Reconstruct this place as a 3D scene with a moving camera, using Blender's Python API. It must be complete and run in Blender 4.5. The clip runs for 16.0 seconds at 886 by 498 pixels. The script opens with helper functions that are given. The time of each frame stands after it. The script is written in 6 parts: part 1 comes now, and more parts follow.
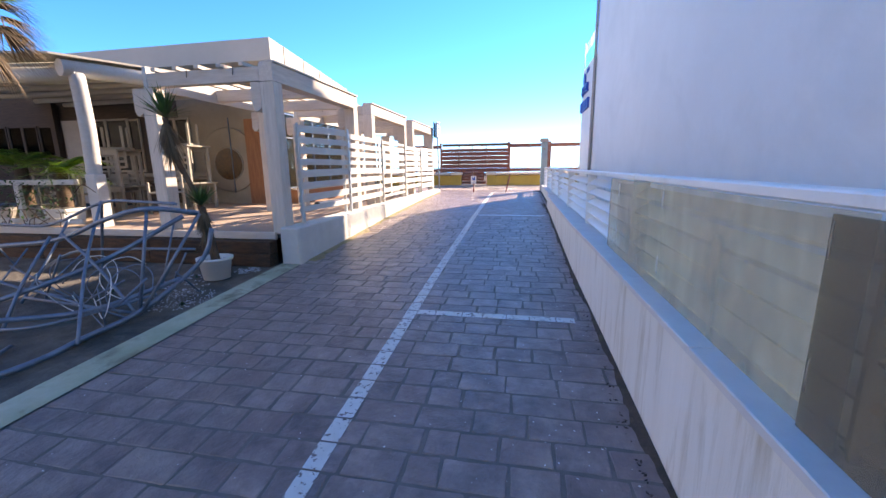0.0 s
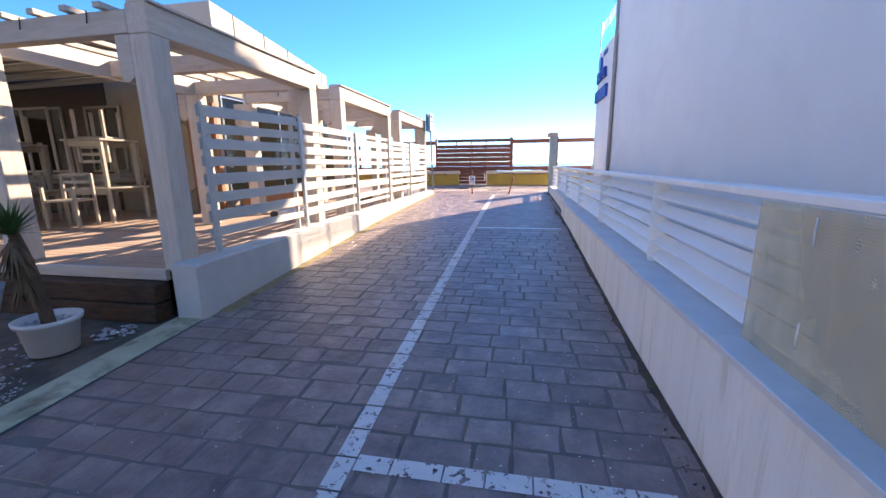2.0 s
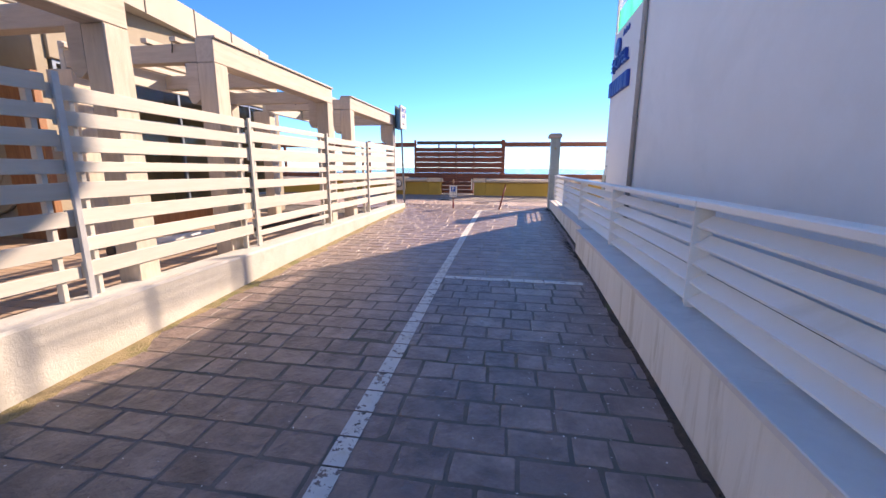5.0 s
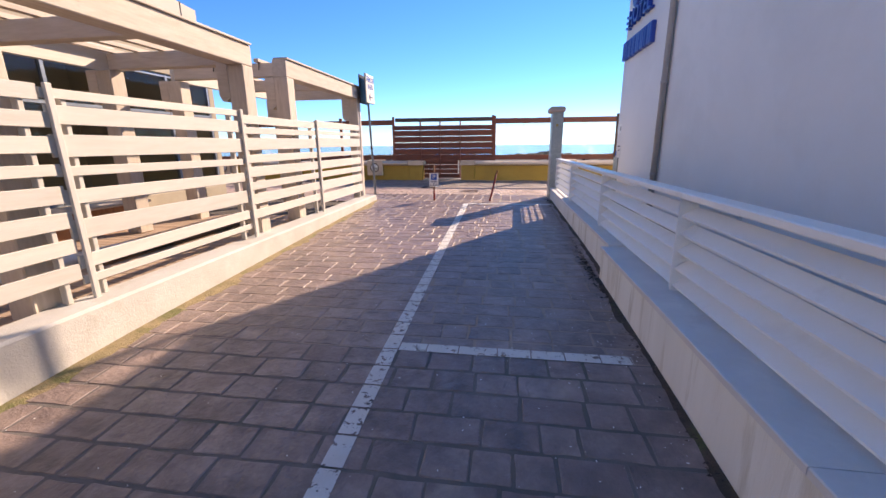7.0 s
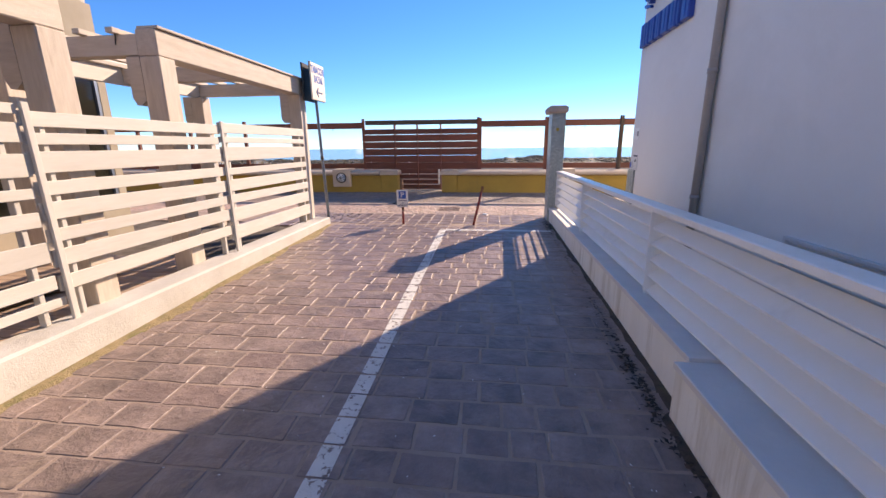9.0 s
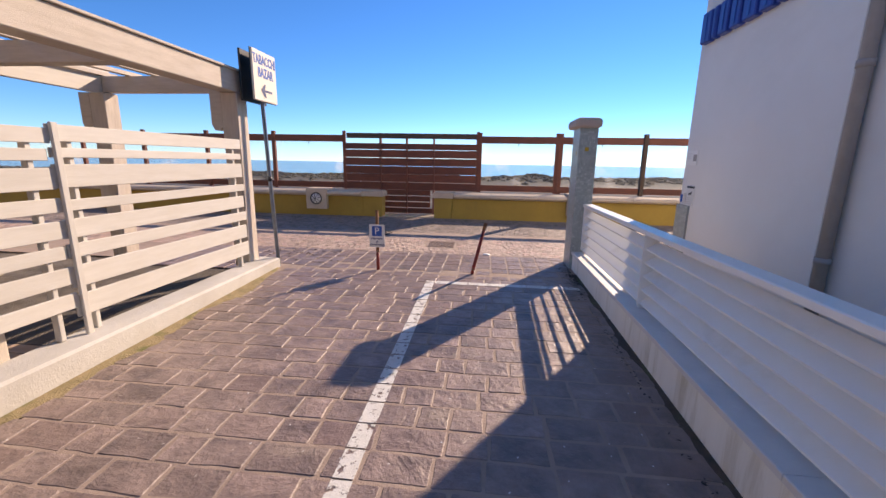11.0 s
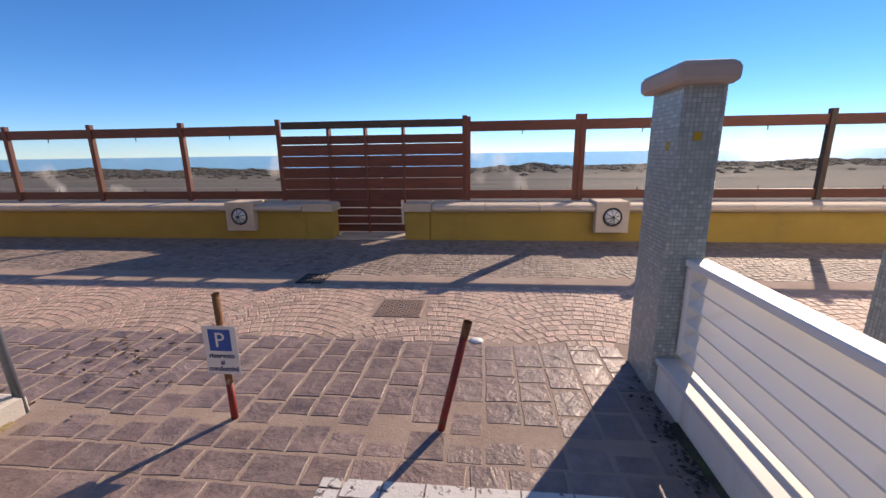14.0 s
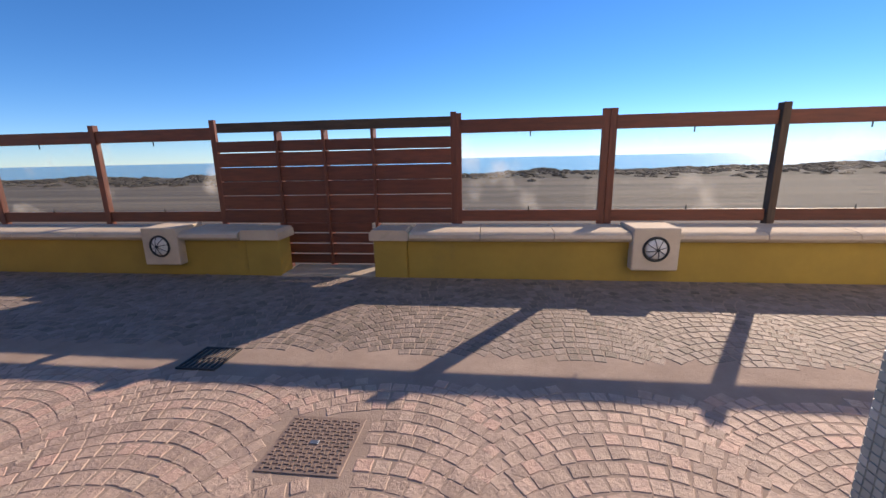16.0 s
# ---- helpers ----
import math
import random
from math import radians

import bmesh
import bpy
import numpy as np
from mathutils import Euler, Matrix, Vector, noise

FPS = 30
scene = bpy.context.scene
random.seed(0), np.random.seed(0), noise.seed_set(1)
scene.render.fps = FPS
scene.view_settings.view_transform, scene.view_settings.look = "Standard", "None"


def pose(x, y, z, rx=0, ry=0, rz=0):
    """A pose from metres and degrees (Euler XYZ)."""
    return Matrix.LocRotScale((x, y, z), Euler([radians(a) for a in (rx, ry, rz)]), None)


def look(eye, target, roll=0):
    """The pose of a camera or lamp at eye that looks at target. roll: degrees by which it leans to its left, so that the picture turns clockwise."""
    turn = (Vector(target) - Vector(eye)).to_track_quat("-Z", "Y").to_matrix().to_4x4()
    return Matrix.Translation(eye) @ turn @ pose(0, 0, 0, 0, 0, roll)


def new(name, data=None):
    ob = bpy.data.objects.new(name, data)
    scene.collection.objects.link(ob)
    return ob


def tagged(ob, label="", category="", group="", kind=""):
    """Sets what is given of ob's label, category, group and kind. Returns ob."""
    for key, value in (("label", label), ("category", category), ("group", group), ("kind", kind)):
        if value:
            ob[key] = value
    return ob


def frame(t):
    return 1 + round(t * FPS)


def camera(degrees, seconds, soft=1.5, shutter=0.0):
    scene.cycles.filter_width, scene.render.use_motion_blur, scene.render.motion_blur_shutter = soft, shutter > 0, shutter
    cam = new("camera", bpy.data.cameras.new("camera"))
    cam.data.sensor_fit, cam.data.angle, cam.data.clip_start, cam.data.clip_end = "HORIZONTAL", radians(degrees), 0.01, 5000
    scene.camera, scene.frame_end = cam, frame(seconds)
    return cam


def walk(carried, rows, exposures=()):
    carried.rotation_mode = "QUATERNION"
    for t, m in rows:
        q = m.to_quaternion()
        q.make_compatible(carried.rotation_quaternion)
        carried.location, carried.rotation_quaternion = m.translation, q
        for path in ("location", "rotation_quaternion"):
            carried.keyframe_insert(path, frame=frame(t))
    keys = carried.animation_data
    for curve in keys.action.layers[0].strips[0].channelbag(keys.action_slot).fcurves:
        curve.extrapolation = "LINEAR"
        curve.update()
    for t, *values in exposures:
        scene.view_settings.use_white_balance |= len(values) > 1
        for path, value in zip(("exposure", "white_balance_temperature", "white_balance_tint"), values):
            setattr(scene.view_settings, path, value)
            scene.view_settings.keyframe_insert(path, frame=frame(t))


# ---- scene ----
cam = camera(95.5, 16.0)
PATH = [
    (0, (0.262, -0.385, 1.485), (-0.116, 1.538, 1.085), -0.7),
    (0.5, (0.184, 0.108, 1.505), (-0.194, 2.031, 1.104), -0.7),
    (1, (0.161, 0.599, 1.508), (-0.219, 2.52, 1.102), -0.6),
    (1.5, (0.09, 1.086, 1.493), (-0.291, 3.006, 1.08), -0.7),
    (2, (0.062, 1.592, 1.531), (-0.313, 3.513, 1.117), -0.7),
    (2.5, (0.032, 2.089, 1.549), (-0.328, 4.014, 1.143), -0.7),
    (3, (-0.044, 2.601, 1.561), (-0.385, 4.532, 1.17), -0.3),
    (3.5, (0.013, 3.054, 1.561), (-0.321, 4.989, 1.178), -0.1),
    (4, (-0.009, 3.434, 1.58), (-0.341, 5.368, 1.194), 0.1),
    (4.2, (-0.029, 3.663, 1.564), (-0.358, 5.6, 1.193), 0.5),
    (6.3, (0.031, 5.714, 1.652), (-0.292, 7.629, 1.173), -0.4),
    (6.5, (-0.022, 5.908, 1.651), (-0.325, 7.824, 1.161), -0.3),
    (7, (-0.061, 6.413, 1.717), (-0.349, 8.328, 1.217), -0.5),
    (7.5, (-0.036, 6.922, 1.735), (-0.307, 8.838, 1.23), -0.7),
    (8, (-0.085, 7.434, 1.744), (-0.337, 9.353, 1.239), -0.7),
    (8.5, (-0.06, 7.943, 1.772), (-0.302, 9.864, 1.274), -0.7),
    (9, (-0.055, 8.406, 1.818), (-0.287, 10.332, 1.331), -0.5),
    (9.5, (-0.102, 8.915, 1.875), (-0.328, 10.845, 1.402), -0.2),
    (10, (-0.122, 9.398, 1.912), (-0.336, 11.332, 1.449), -0.1),
    (10.2, (-0.194, 9.56, 1.892), (-0.385, 11.503, 1.457), 1.1),
    (12.3, (-0.196, 11.621, 1.977), (-0.438, 13.564, 1.567), 0.1),
    (12.5, (-0.169, 11.837, 1.989), (-0.411, 13.778, 1.569), -0.1),
    (13, (-0.17, 12.305, 1.989), (-0.403, 14.243, 1.555), -0.3),
    (13.5, (-0.185, 12.805, 2.053), (-0.402, 14.742, 1.601), -0.6),
    (14, (-0.119, 13.295, 2.036), (-0.319, 15.231, 1.573), -0.8),
    (14.5, (-0.095, 13.787, 2.023), (-0.285, 15.721, 1.552), -0.9),
    (15, (0.014, 14.225, 2.06), (-0.192, 16.157, 1.588), -1.0),
    (15.5, (0.052, 14.69, 2.077), (-0.163, 16.624, 1.617), -1.1),
    (16, (0.045, 15.15, 2.084), (-0.195, 17.086, 1.644), -1.2),
]
EXPOSURES = [(0, 1.92, 7050, 17), (4, 1.5, 7300, 20), (6.5, 1.15, 7500, 22), (10, 0.92, 7500, 21), (12.5, 0.56, 7350, 20), (16, 0.46, 7250, 18)]
walk(cam, [(t, look(eye, target, roll)) for t, eye, target, roll in PATH], EXPOSURES)

# ---- world, sun ----
SUN_EL, SUN_AZ = radians(28.0), radians(33.8)
to_sun = Vector((math.sin(SUN_AZ) * math.cos(SUN_EL), math.cos(SUN_AZ) * math.cos(SUN_EL), math.sin(SUN_EL)))
world = bpy.data.worlds.new("world")
scene.world = world
world.use_nodes = True
wn = world.node_tree
sky = wn.nodes.new("ShaderNodeTexSky")
sky.sky_type, sky.sun_disc = "NISHITA", False
sky.sun_elevation, sky.sun_rotation = SUN_EL, SUN_AZ
sky.air_density, sky.dust_density, sky.ozone_density = 0.70, 0.0, 8.0
wn.nodes["Background"].inputs[1].default_value = 0.13
hs_ = wn.nodes.new("ShaderNodeHueSaturation")
hs_.inputs["Saturation"].default_value = 1.12
wn.links.new(sky.outputs[0], hs_.inputs["Color"])
wn.links.new(hs_.outputs[0], wn.nodes["Background"].inputs[0])
sun = new("sun", bpy.data.lights.new("sun", "SUN"))
sun.data.energy, sun.data.angle, sun.data.color = 4.1, radians(0.5), (1.0, 0.87, 0.72)
sun.matrix_world = look(to_sun * 50, (0, 0, 0))

# ---- materials ----
MATS = {}


def surf(name, c1, c2, scale=6.0, rough=0.75, bump=0.25, bscale=60.0, stretch=(1, 1, 1), metal=0.0, rand=0.0,
         stain=None, sscale=1.5, slo=0.5, shi=0.7, where="Object", dist=0.01, crack=0.0, hue=None):
    m = bpy.data.materials.new(name)
    MATS[name] = m
    m.use_nodes = True
    nt = m.node_tree
    N, L = nt.nodes, nt.links
    b = N["Principled BSDF"]
    if where == "World":
        vec = N.new("ShaderNodeNewGeometry").outputs["Position"]
    else:
        vec = N.new("ShaderNodeTexCoord").outputs["Object"]
    info = N.new("ShaderNodeObjectInfo").outputs["Random"]
    isl = N.new("ShaderNodeNewGeometry").outputs["Random Per Island"]
    add = N.new("ShaderNodeMath"); add.operation = "ADD"
    L.new(info, add.inputs[0]); L.new(isl, add.inputs[1])
    fr = N.new("ShaderNodeMath"); fr.operation = "FRACT"
    L.new(add.outputs[0], fr.inputs[0])
    r = fr.outputs[0]
    off = N.new("ShaderNodeVectorMath"); off.operation = "MULTIPLY_ADD"
    comb = N.new("ShaderNodeCombineXYZ")
    sc = N.new("ShaderNodeMath"); sc.operation = "MULTIPLY"; sc.inputs[1].default_value = 37.0 if rand or where == "Object" else 0.0
    L.new(r, sc.inputs[0])
    for k in range(3):
        L.new(sc.outputs[0], comb.inputs[k])
    off.inputs[1].default_value = stretch
    L.new(vec, off.inputs[0]); L.new(comb.outputs[0], off.inputs[2])
    v = off.outputs[0]

    def noise(s, detail=5.0, rough_=0.6, d=0.0):
        n = N.new("ShaderNodeTexNoise")
        n.inputs["Scale"].default_value, n.inputs["Detail"].default_value = s, detail
        n.inputs["Roughness"].default_value, n.inputs["Distortion"].default_value = rough_, d
        L.new(v, n.inputs["Vector"])
        return n.outputs["Fac"]

    def ramp(f, lo, hi):
        k = N.new("ShaderNodeMapRange")
        k.inputs["From Min"].default_value, k.inputs["From Max"].default_value = lo, hi
        L.new(f, k.inputs["Value"])
        return k.outputs[0]

    def mix(f, a, c, kind="MIX"):
        k = N.new("ShaderNodeMix"); k.data_type, k.blend_type = "RGBA", kind
        if isinstance(f, float):
            k.inputs["Factor"].default_value = f
        else:
            L.new(f, k.inputs["Factor"])
        for s, val in ((6, a), (7, c)):
            if isinstance(val, tuple):
                k.inputs[s].default_value = (*val, 1)
            else:
                L.new(val, k.inputs[s])
        return k.outputs[2]

    col = mix(ramp(noise(scale), 0.3, 0.7), c1, c2)
    col = mix(ramp(noise(scale * 7, 3), 0.35, 0.75), col, mix(0.35, col, c2))
    if hue:
        col = mix(ramp(r, 0.72, 1.0), col, mix(0.65, col, hue))
    if rand:
        g = N.new("ShaderNodeMapRange")
        g.inputs["To Min"].default_value, g.inputs["To Max"].default_value = 1 - rand, 1 + rand
        L.new(r, g.inputs["Value"])
        h = N.new("ShaderNodeHueSaturation")
        L.new(g.outputs[0], h.inputs["Value"]); L.new(col, h.inputs["Color"])
        col = h.outputs[0]
    if stain:
        col = mix(ramp(noise(sscale, 8, 0.65, 0.4), slo, shi), col, stain)
    L.new(col, b.inputs["Base Color"])
    b.inputs["Roughness"].default_value, b.inputs["Metallic"].default_value = rough, metal
    if bump:
        bp = N.new("ShaderNodeBump")
        bp.inputs["Strength"].default_value, bp.inputs["Distance"].default_value = bump, dist
        s = N.new("ShaderNodeMath"); s.operation = "ADD"
        L.new(noise(bscale, 6, 0.65), s.inputs[0]); L.new(noise(bscale * 0.22, 4, 0.6, 1.0 + crack), s.inputs[1])
        L.new(s.outputs[0], bp.inputs["Height"]); L.new(bp.outputs[0], b.inputs["Normal"])
    return m


PLASTER = surf("hotel_plaster", (0.86, 0.84, 0.79), (0.80, 0.78, 0.73), 0.6, 0.85, 0.15, 90, where="World", stain=(0.70, 0.69, 0.64), sscale=0.4, slo=0.5, shi=0.8)
GROUT = surf("sandy_joint", (0.42, 0.325, 0.26), (0.30, 0.225, 0.18), 2.5, 0.95, 0.4, 80, where="World", stain=(0.20, 0.18, 0.10), sscale=0.9, slo=0.62, shi=0.76)
SLATE = surf("porphyry_slate", (0.38, 0.28, 0.235), (0.15, 0.11, 0.098), 5, 0.42, 0.85, 14, where="World", rand=0.20, hue=(0.15, 0.10, 0.085), dist=0.015, crack=1.5, stain=(0.42, 0.33, 0.25), sscale=1.6, slo=0.60, shi=0.80)
SETT = surf("porphyry_sett", (0.58, 0.43, 0.335), (0.38, 0.275, 0.22), 9, 0.65, 0.9, 50, where="World", rand=0.2, hue=(0.47, 0.29, 0.23), stain=(0.58, 0.47, 0.36), sscale=0.5, slo=0.55, shi=0.8)
SETTD = surf("damp_dirty_sett", (0.36, 0.285, 0.235), (0.20, 0.16, 0.135), 6, 0.7, 0.7, 50, where="World", rand=0.16, stain=(0.12, 0.10, 0.07), sscale=0.7, slo=0.48, shi=0.7)
GROUTD = surf("dark_mossy_joint", (0.22, 0.185, 0.165), (0.13, 0.115, 0.10), 3, 0.95, 0.5, 80, where="World", stain=(0.08, 0.09, 0.04), sscale=0.9, slo=0.55, shi=0.75)
CONC = surf("concrete_slab", (0.56, 0.46, 0.35), (0.44, 0.36, 0.27), 2, 0.9, 0.3, 90, where="World", rand=0.05, stain=(0.30, 0.24, 0.17), sscale=0.9, slo=0.55, shi=0.8)
GUTTER = surf("algae_stained_concrete", (0.56, 0.55, 0.40), (0.32, 0.33, 0.20), 1.6, 0.85, 0.4, 50, where="World", stain=(0.17, 0.15, 0.09), sscale=2.2, slo=0.55, shi=0.7)
CURB = surf("cast_concrete", (0.62, 0.595, 0.54), (0.50, 0.475, 0.42), 2.5, 0.9, 0.35, 70, where="World", stain=(0.38, 0.34, 0.25), sscale=1.4, slo=0.6, shi=0.85)
WALLP = surf("streaked_render", (0.93, 0.90, 0.81), (0.84, 0.80, 0.70), 2.0, 0.9, 0.3, 60, where="World", stretch=(1, 2.6, 0.3), stain=(0.50, 0.43, 0.28), sscale=2.3, slo=0.52, shi=0.76)
COPE = surf("grey_coping", (0.78, 0.75, 0.69), (0.68, 0.65, 0.60), 5, 0.6, 0.12, 120, where="World", stain=(0.42, 0.39, 0.34), sscale=1.2, slo=0.6, shi=0.8)
WOODW = surf("limewashed_wood", (0.66, 0.575, 0.48), (0.52, 0.44, 0.35), 3, 0.75, 0.4, 30, stretch=(1.2, 9, 9), rand=0.08, dist=0.005, stain=(0.38, 0.28, 0.20), sscale=1.6, slo=0.62, shi=0.82)
WOODP = surf("white_painted_board", (0.62, 0.59, 0.53), (0.54, 0.505, 0.44), 3, 0.65, 0.3, 30, stretch=(1.0, 8, 8), rand=0.06, dist=0.003, stain=(0.50, 0.41, 0.31), sscale=1.4, slo=0.68, shi=0.85)
WOODR = surf("mahogany_stained_board", (0.20, 0.055, 0.026), (0.11, 0.033, 0.018), 3, 0.55, 0.4, 30, stretch=(1.2, 9, 9), rand=0.22, dist=0.004, stain=(0.06, 0.022, 0.014), sscale=1.8, slo=0.6, shi=0.8)
WOODG = surf("weathered_brown_board", (0.11, 0.075, 0.05), (0.06, 0.04, 0.028), 3, 0.8, 0.4, 30, stretch=(1.2, 9, 9), rand=0.1, dist=0.004)
DECK = surf("deck_board", (0.50, 0.36, 0.25), (0.38, 0.27, 0.19), 3, 0.8, 0.3, 30, stretch=(1.2, 9, 9), rand=0.12, dist=0.003)
SLEEP = surf("dark_sleeper", (0.15, 0.075, 0.035), (0.05, 0.03, 0.018), 4, 0.9, 0.6, 30, stretch=(1.5, 7, 7), rand=0.3, stain=(0.08, 0.07, 0.04), sscale=1.3, slo=0.6, shi=0.8)
ORANGE = surf("orange_wood", (0.42, 0.20, 0.09), (0.26, 0.11, 0.05), 3, 0.6, 0.2, 30, stretch=(8, 8, 1))
PORTW = surf("dark_varnished_wood", (0.16, 0.085, 0.03), (0.05, 0.03, 0.015), 3, 0.25, 0.2, 30, stretch=(6, 6, 1))
TABLEW = surf("old_white_furniture_paint", (0.46, 0.42, 0.34), (0.34, 0.30, 0.24), 5, 0.7, 0.2, 50, rand=0.08, stain=(0.30, 0.24, 0.17), sscale=3.0, slo=0.62, shi=0.75)
LOUV = surf("powder_coated_white", (0.92, 0.90, 0.84), (0.88, 0.86, 0.79), 3, 0.38, 0.03, 60, stain=(0.68, 0.63, 0.52), sscale=1.2, slo=0.58, shi=0.85)
YELLOW = surf("ochre_painted_render", (0.46, 0.31, 0.06), (0.37, 0.245, 0.05), 1.5, 0.85, 0.2, 70, where="World", stain=(0.24, 0.17, 0.07), sscale=1.0, slo=0.60, shi=0.85)
STONE = surf("cast_stone_coping", (0.66, 0.55, 0.42), (0.55, 0.45, 0.34), 4, 0.85, 0.25, 90, where="World", rand=0.06, stain=(0.36, 0.30, 0.22), sscale=1.5, slo=0.6, shi=0.85)
CAPST = surf("buff_cap", (0.58, 0.46, 0.37), (0.50, 0.39, 0.31), 3, 0.8, 0.15, 90)
ROOFW = surf("roof_fascia_white", (0.52, 0.47, 0.39), (0.44, 0.40, 0.33), 0.8, 0.8, 0.1, 60, where="World")
WARMW = surf("warm_render", (0.44, 0.38, 0.29), (0.34, 0.29, 0.21), 1.2, 0.85, 0.15, 60, where="World")
SAND = surf("beach_sand", (0.17, 0.13, 0.095), (0.06, 0.048, 0.037), 1.2, 0.95, 0.5, 6, where="World", stretch=(0.04, 0.9, 1), stain=(0.045, 0.038, 0.032), sscale=0.6, slo=0.46, shi=0.56)
DUNE = surf("dune_scrub", (0.022, 0.025, 0.024), (0.045, 0.042, 0.036), 0.8, 0.95, 0.8, 3, where="World")
EARTH = surf("gravelly_earth", (0.24, 0.205, 0.16), (0.11, 0.09, 0.07), 4.0, 0.95, 0.9, 60, where="World", stain=(0.08, 0.07, 0.055), sscale=1.4, slo=0.48, shi=0.66, dist=0.03)
GALVP = surf("pale_galvanised_post", (0.62, 0.63, 0.62), (0.50, 0.51, 0.52), 8, 0.4, 0.05, 60, metal=0.3)
GALV = surf("galvanised_steel", (0.24, 0.28, 0.33), (0.14, 0.17, 0.21), 8, 0.42, 0.05, 60, metal=0.5)
PLASTIC = surf("white_pot_plastic", (0.74, 0.73, 0.69), (0.66, 0.65, 0.60), 4, 0.55, 0.05, 60)
BARK = surf("yucca_bark", (0.16, 0.10, 0.06), (0.08, 0.05, 0.03), 20, 0.95, 0.8, 50)
DRYLEAF = surf("dry_leaf", (0.22, 0.15, 0.08), (0.10, 0.065, 0.035), 10, 0.9, 0.1, 50, rand=0.3)
LEAF = surf("yucca_leaf", (0.10, 0.17, 0.035), (0.05, 0.10, 0.025), 6, 0.5, 0.05, 50, rand=0.3)
LEAFB = surf("bright_frond", (0.30, 0.44, 0.04), (0.16, 0.28, 0.025), 6, 0.5, 0.05, 50, rand=0.3)
GRASS = surf("grass_blade", (0.06, 0.09, 0.03), (0.04, 0.06, 0.02), 6, 0.7, 0.0, 50, rand=0.3)
PIPE = surf("drainpipe_grey", (0.42, 0.38, 0.34), (0.34, 0.31, 0.28), 5, 0.6, 0.05, 50)
BLUE = surf("blue_letter", (0.02, 0.07, 0.38), (0.02, 0.06, 0.30), 5, 0.4, 0.02, 50)
BLUEL = surf("blue_sign_print", (0.02, 0.10, 0.42), (0.02, 0.09, 0.36), 5, 0.5, 0.0, 50)
NAVY = surf("navy_print", (0.05, 0.06, 0.16), (0.04, 0.05, 0.13), 5, 0.6, 0.0, 50)
WHITE = surf("white_sign_face", (0.82, 0.80, 0.76), (0.76, 0.74, 0.69), 5, 0.5, 0.03, 50)
CREAM = surf("cream_sign_face", (0.82, 0.74, 0.60), (0.76, 0.68, 0.55), 3, 0.5, 0.03, 50)
BLACK = surf("black_plastic", (0.02, 0.02, 0.022), (0.03, 0.03, 0.03), 5, 0.4, 0.03, 50)
IRON = surf("cast_iron", (0.34, 0.25, 0.20), (0.22, 0.16, 0.13), 6, 0.6, 0.3, 60, metal=0.2)
DARKIRON = surf("dark_iron", (0.03, 0.03, 0.032), (0.05, 0.045, 0.04), 6, 0.5, 0.3, 60, metal=0.3)
RUST = surf("rusty_steel", (0.33, 0.15, 0.06), (0.14, 0.065, 0.035), 22, 0.85, 0.5, 60, stain=(0.50, 0.42, 0.32), sscale=9, slo=0.58, shi=0.66)
REDP = surf("worn_red_paint", (0.36, 0.035, 0.025), (0.20, 0.03, 0.02), 12, 0.55, 0.2, 60, stain=(0.17, 0.07, 0.035), sscale=8, slo=0.62, shi=0.7)
TILE = surf("glass_mosaic", (0.46, 0.50, 0.45), (0.40, 0.44, 0.40), 3, 0.3, 0.05, 80, where="World", rand=0.13, hue=(0.56, 0.57, 0.53))
TILEG = surf("mosaic_grout", (0.34, 0.35, 0.32), (0.29, 0.30, 0.27), 6, 0.9, 0.2, 80)
GOLD = surf("gold_mosaic", (0.55, 0.36, 0.03), (0.45, 0.28, 0.02), 6, 0.3, 0.05, 80)
DARKSLAB = surf("shade_dark_slab", (0.055, 0.048, 0.042), (0.035, 0.03, 0.028), 2, 0.9, 0.0, 50)
SHINGLE = surf("pale_pebble", (0.55, 0.54, 0.52), (0.40, 0.39, 0.38), 20, 0.7, 0.1, 50, rand=0.3)
LITTER = surf("dry_litter", (0.10, 0.065, 0.045), (0.05, 0.035, 0.028), 20, 0.95, 0.1, 50, rand=0.5)
MOSS = surf("moss", (0.16, 0.14, 0.04), (0.09, 0.09, 0.03), 10, 0.95, 0.8, 80, where="World")


def paint_mat():
    m = surf("worn_road_paint", (0.72, 0.71, 0.68), (0.62, 0.60, 0.55), 6, 0.7, 0.3, 60, where="World", stain=(0.40, 0.31, 0.08), sscale=1.7, slo=0.60, shi=0.8)
    N, L = m.node_tree.nodes, m.node_tree.links
    g = N.new("ShaderNodeNewGeometry")
    n = N.new("ShaderNodeTexNoise")
    n.inputs["Scale"].default_value, n.inputs["Detail"].default_value, n.inputs["Roughness"].default_value = 22.0, 5.0, 0.7
    L.new(g.outputs["Position"], n.inputs["Vector"])
    r = N.new("ShaderNodeMapRange")
    r.inputs["From Min"].default_value, r.inputs["From Max"].default_value = 0.40, 0.43
    L.new(n.outputs["Fac"], r.inputs["Value"])
    L.new(r.outputs[0], N["Principled BSDF"].inputs["Alpha"])
    return m


PAINT = paint_mat()


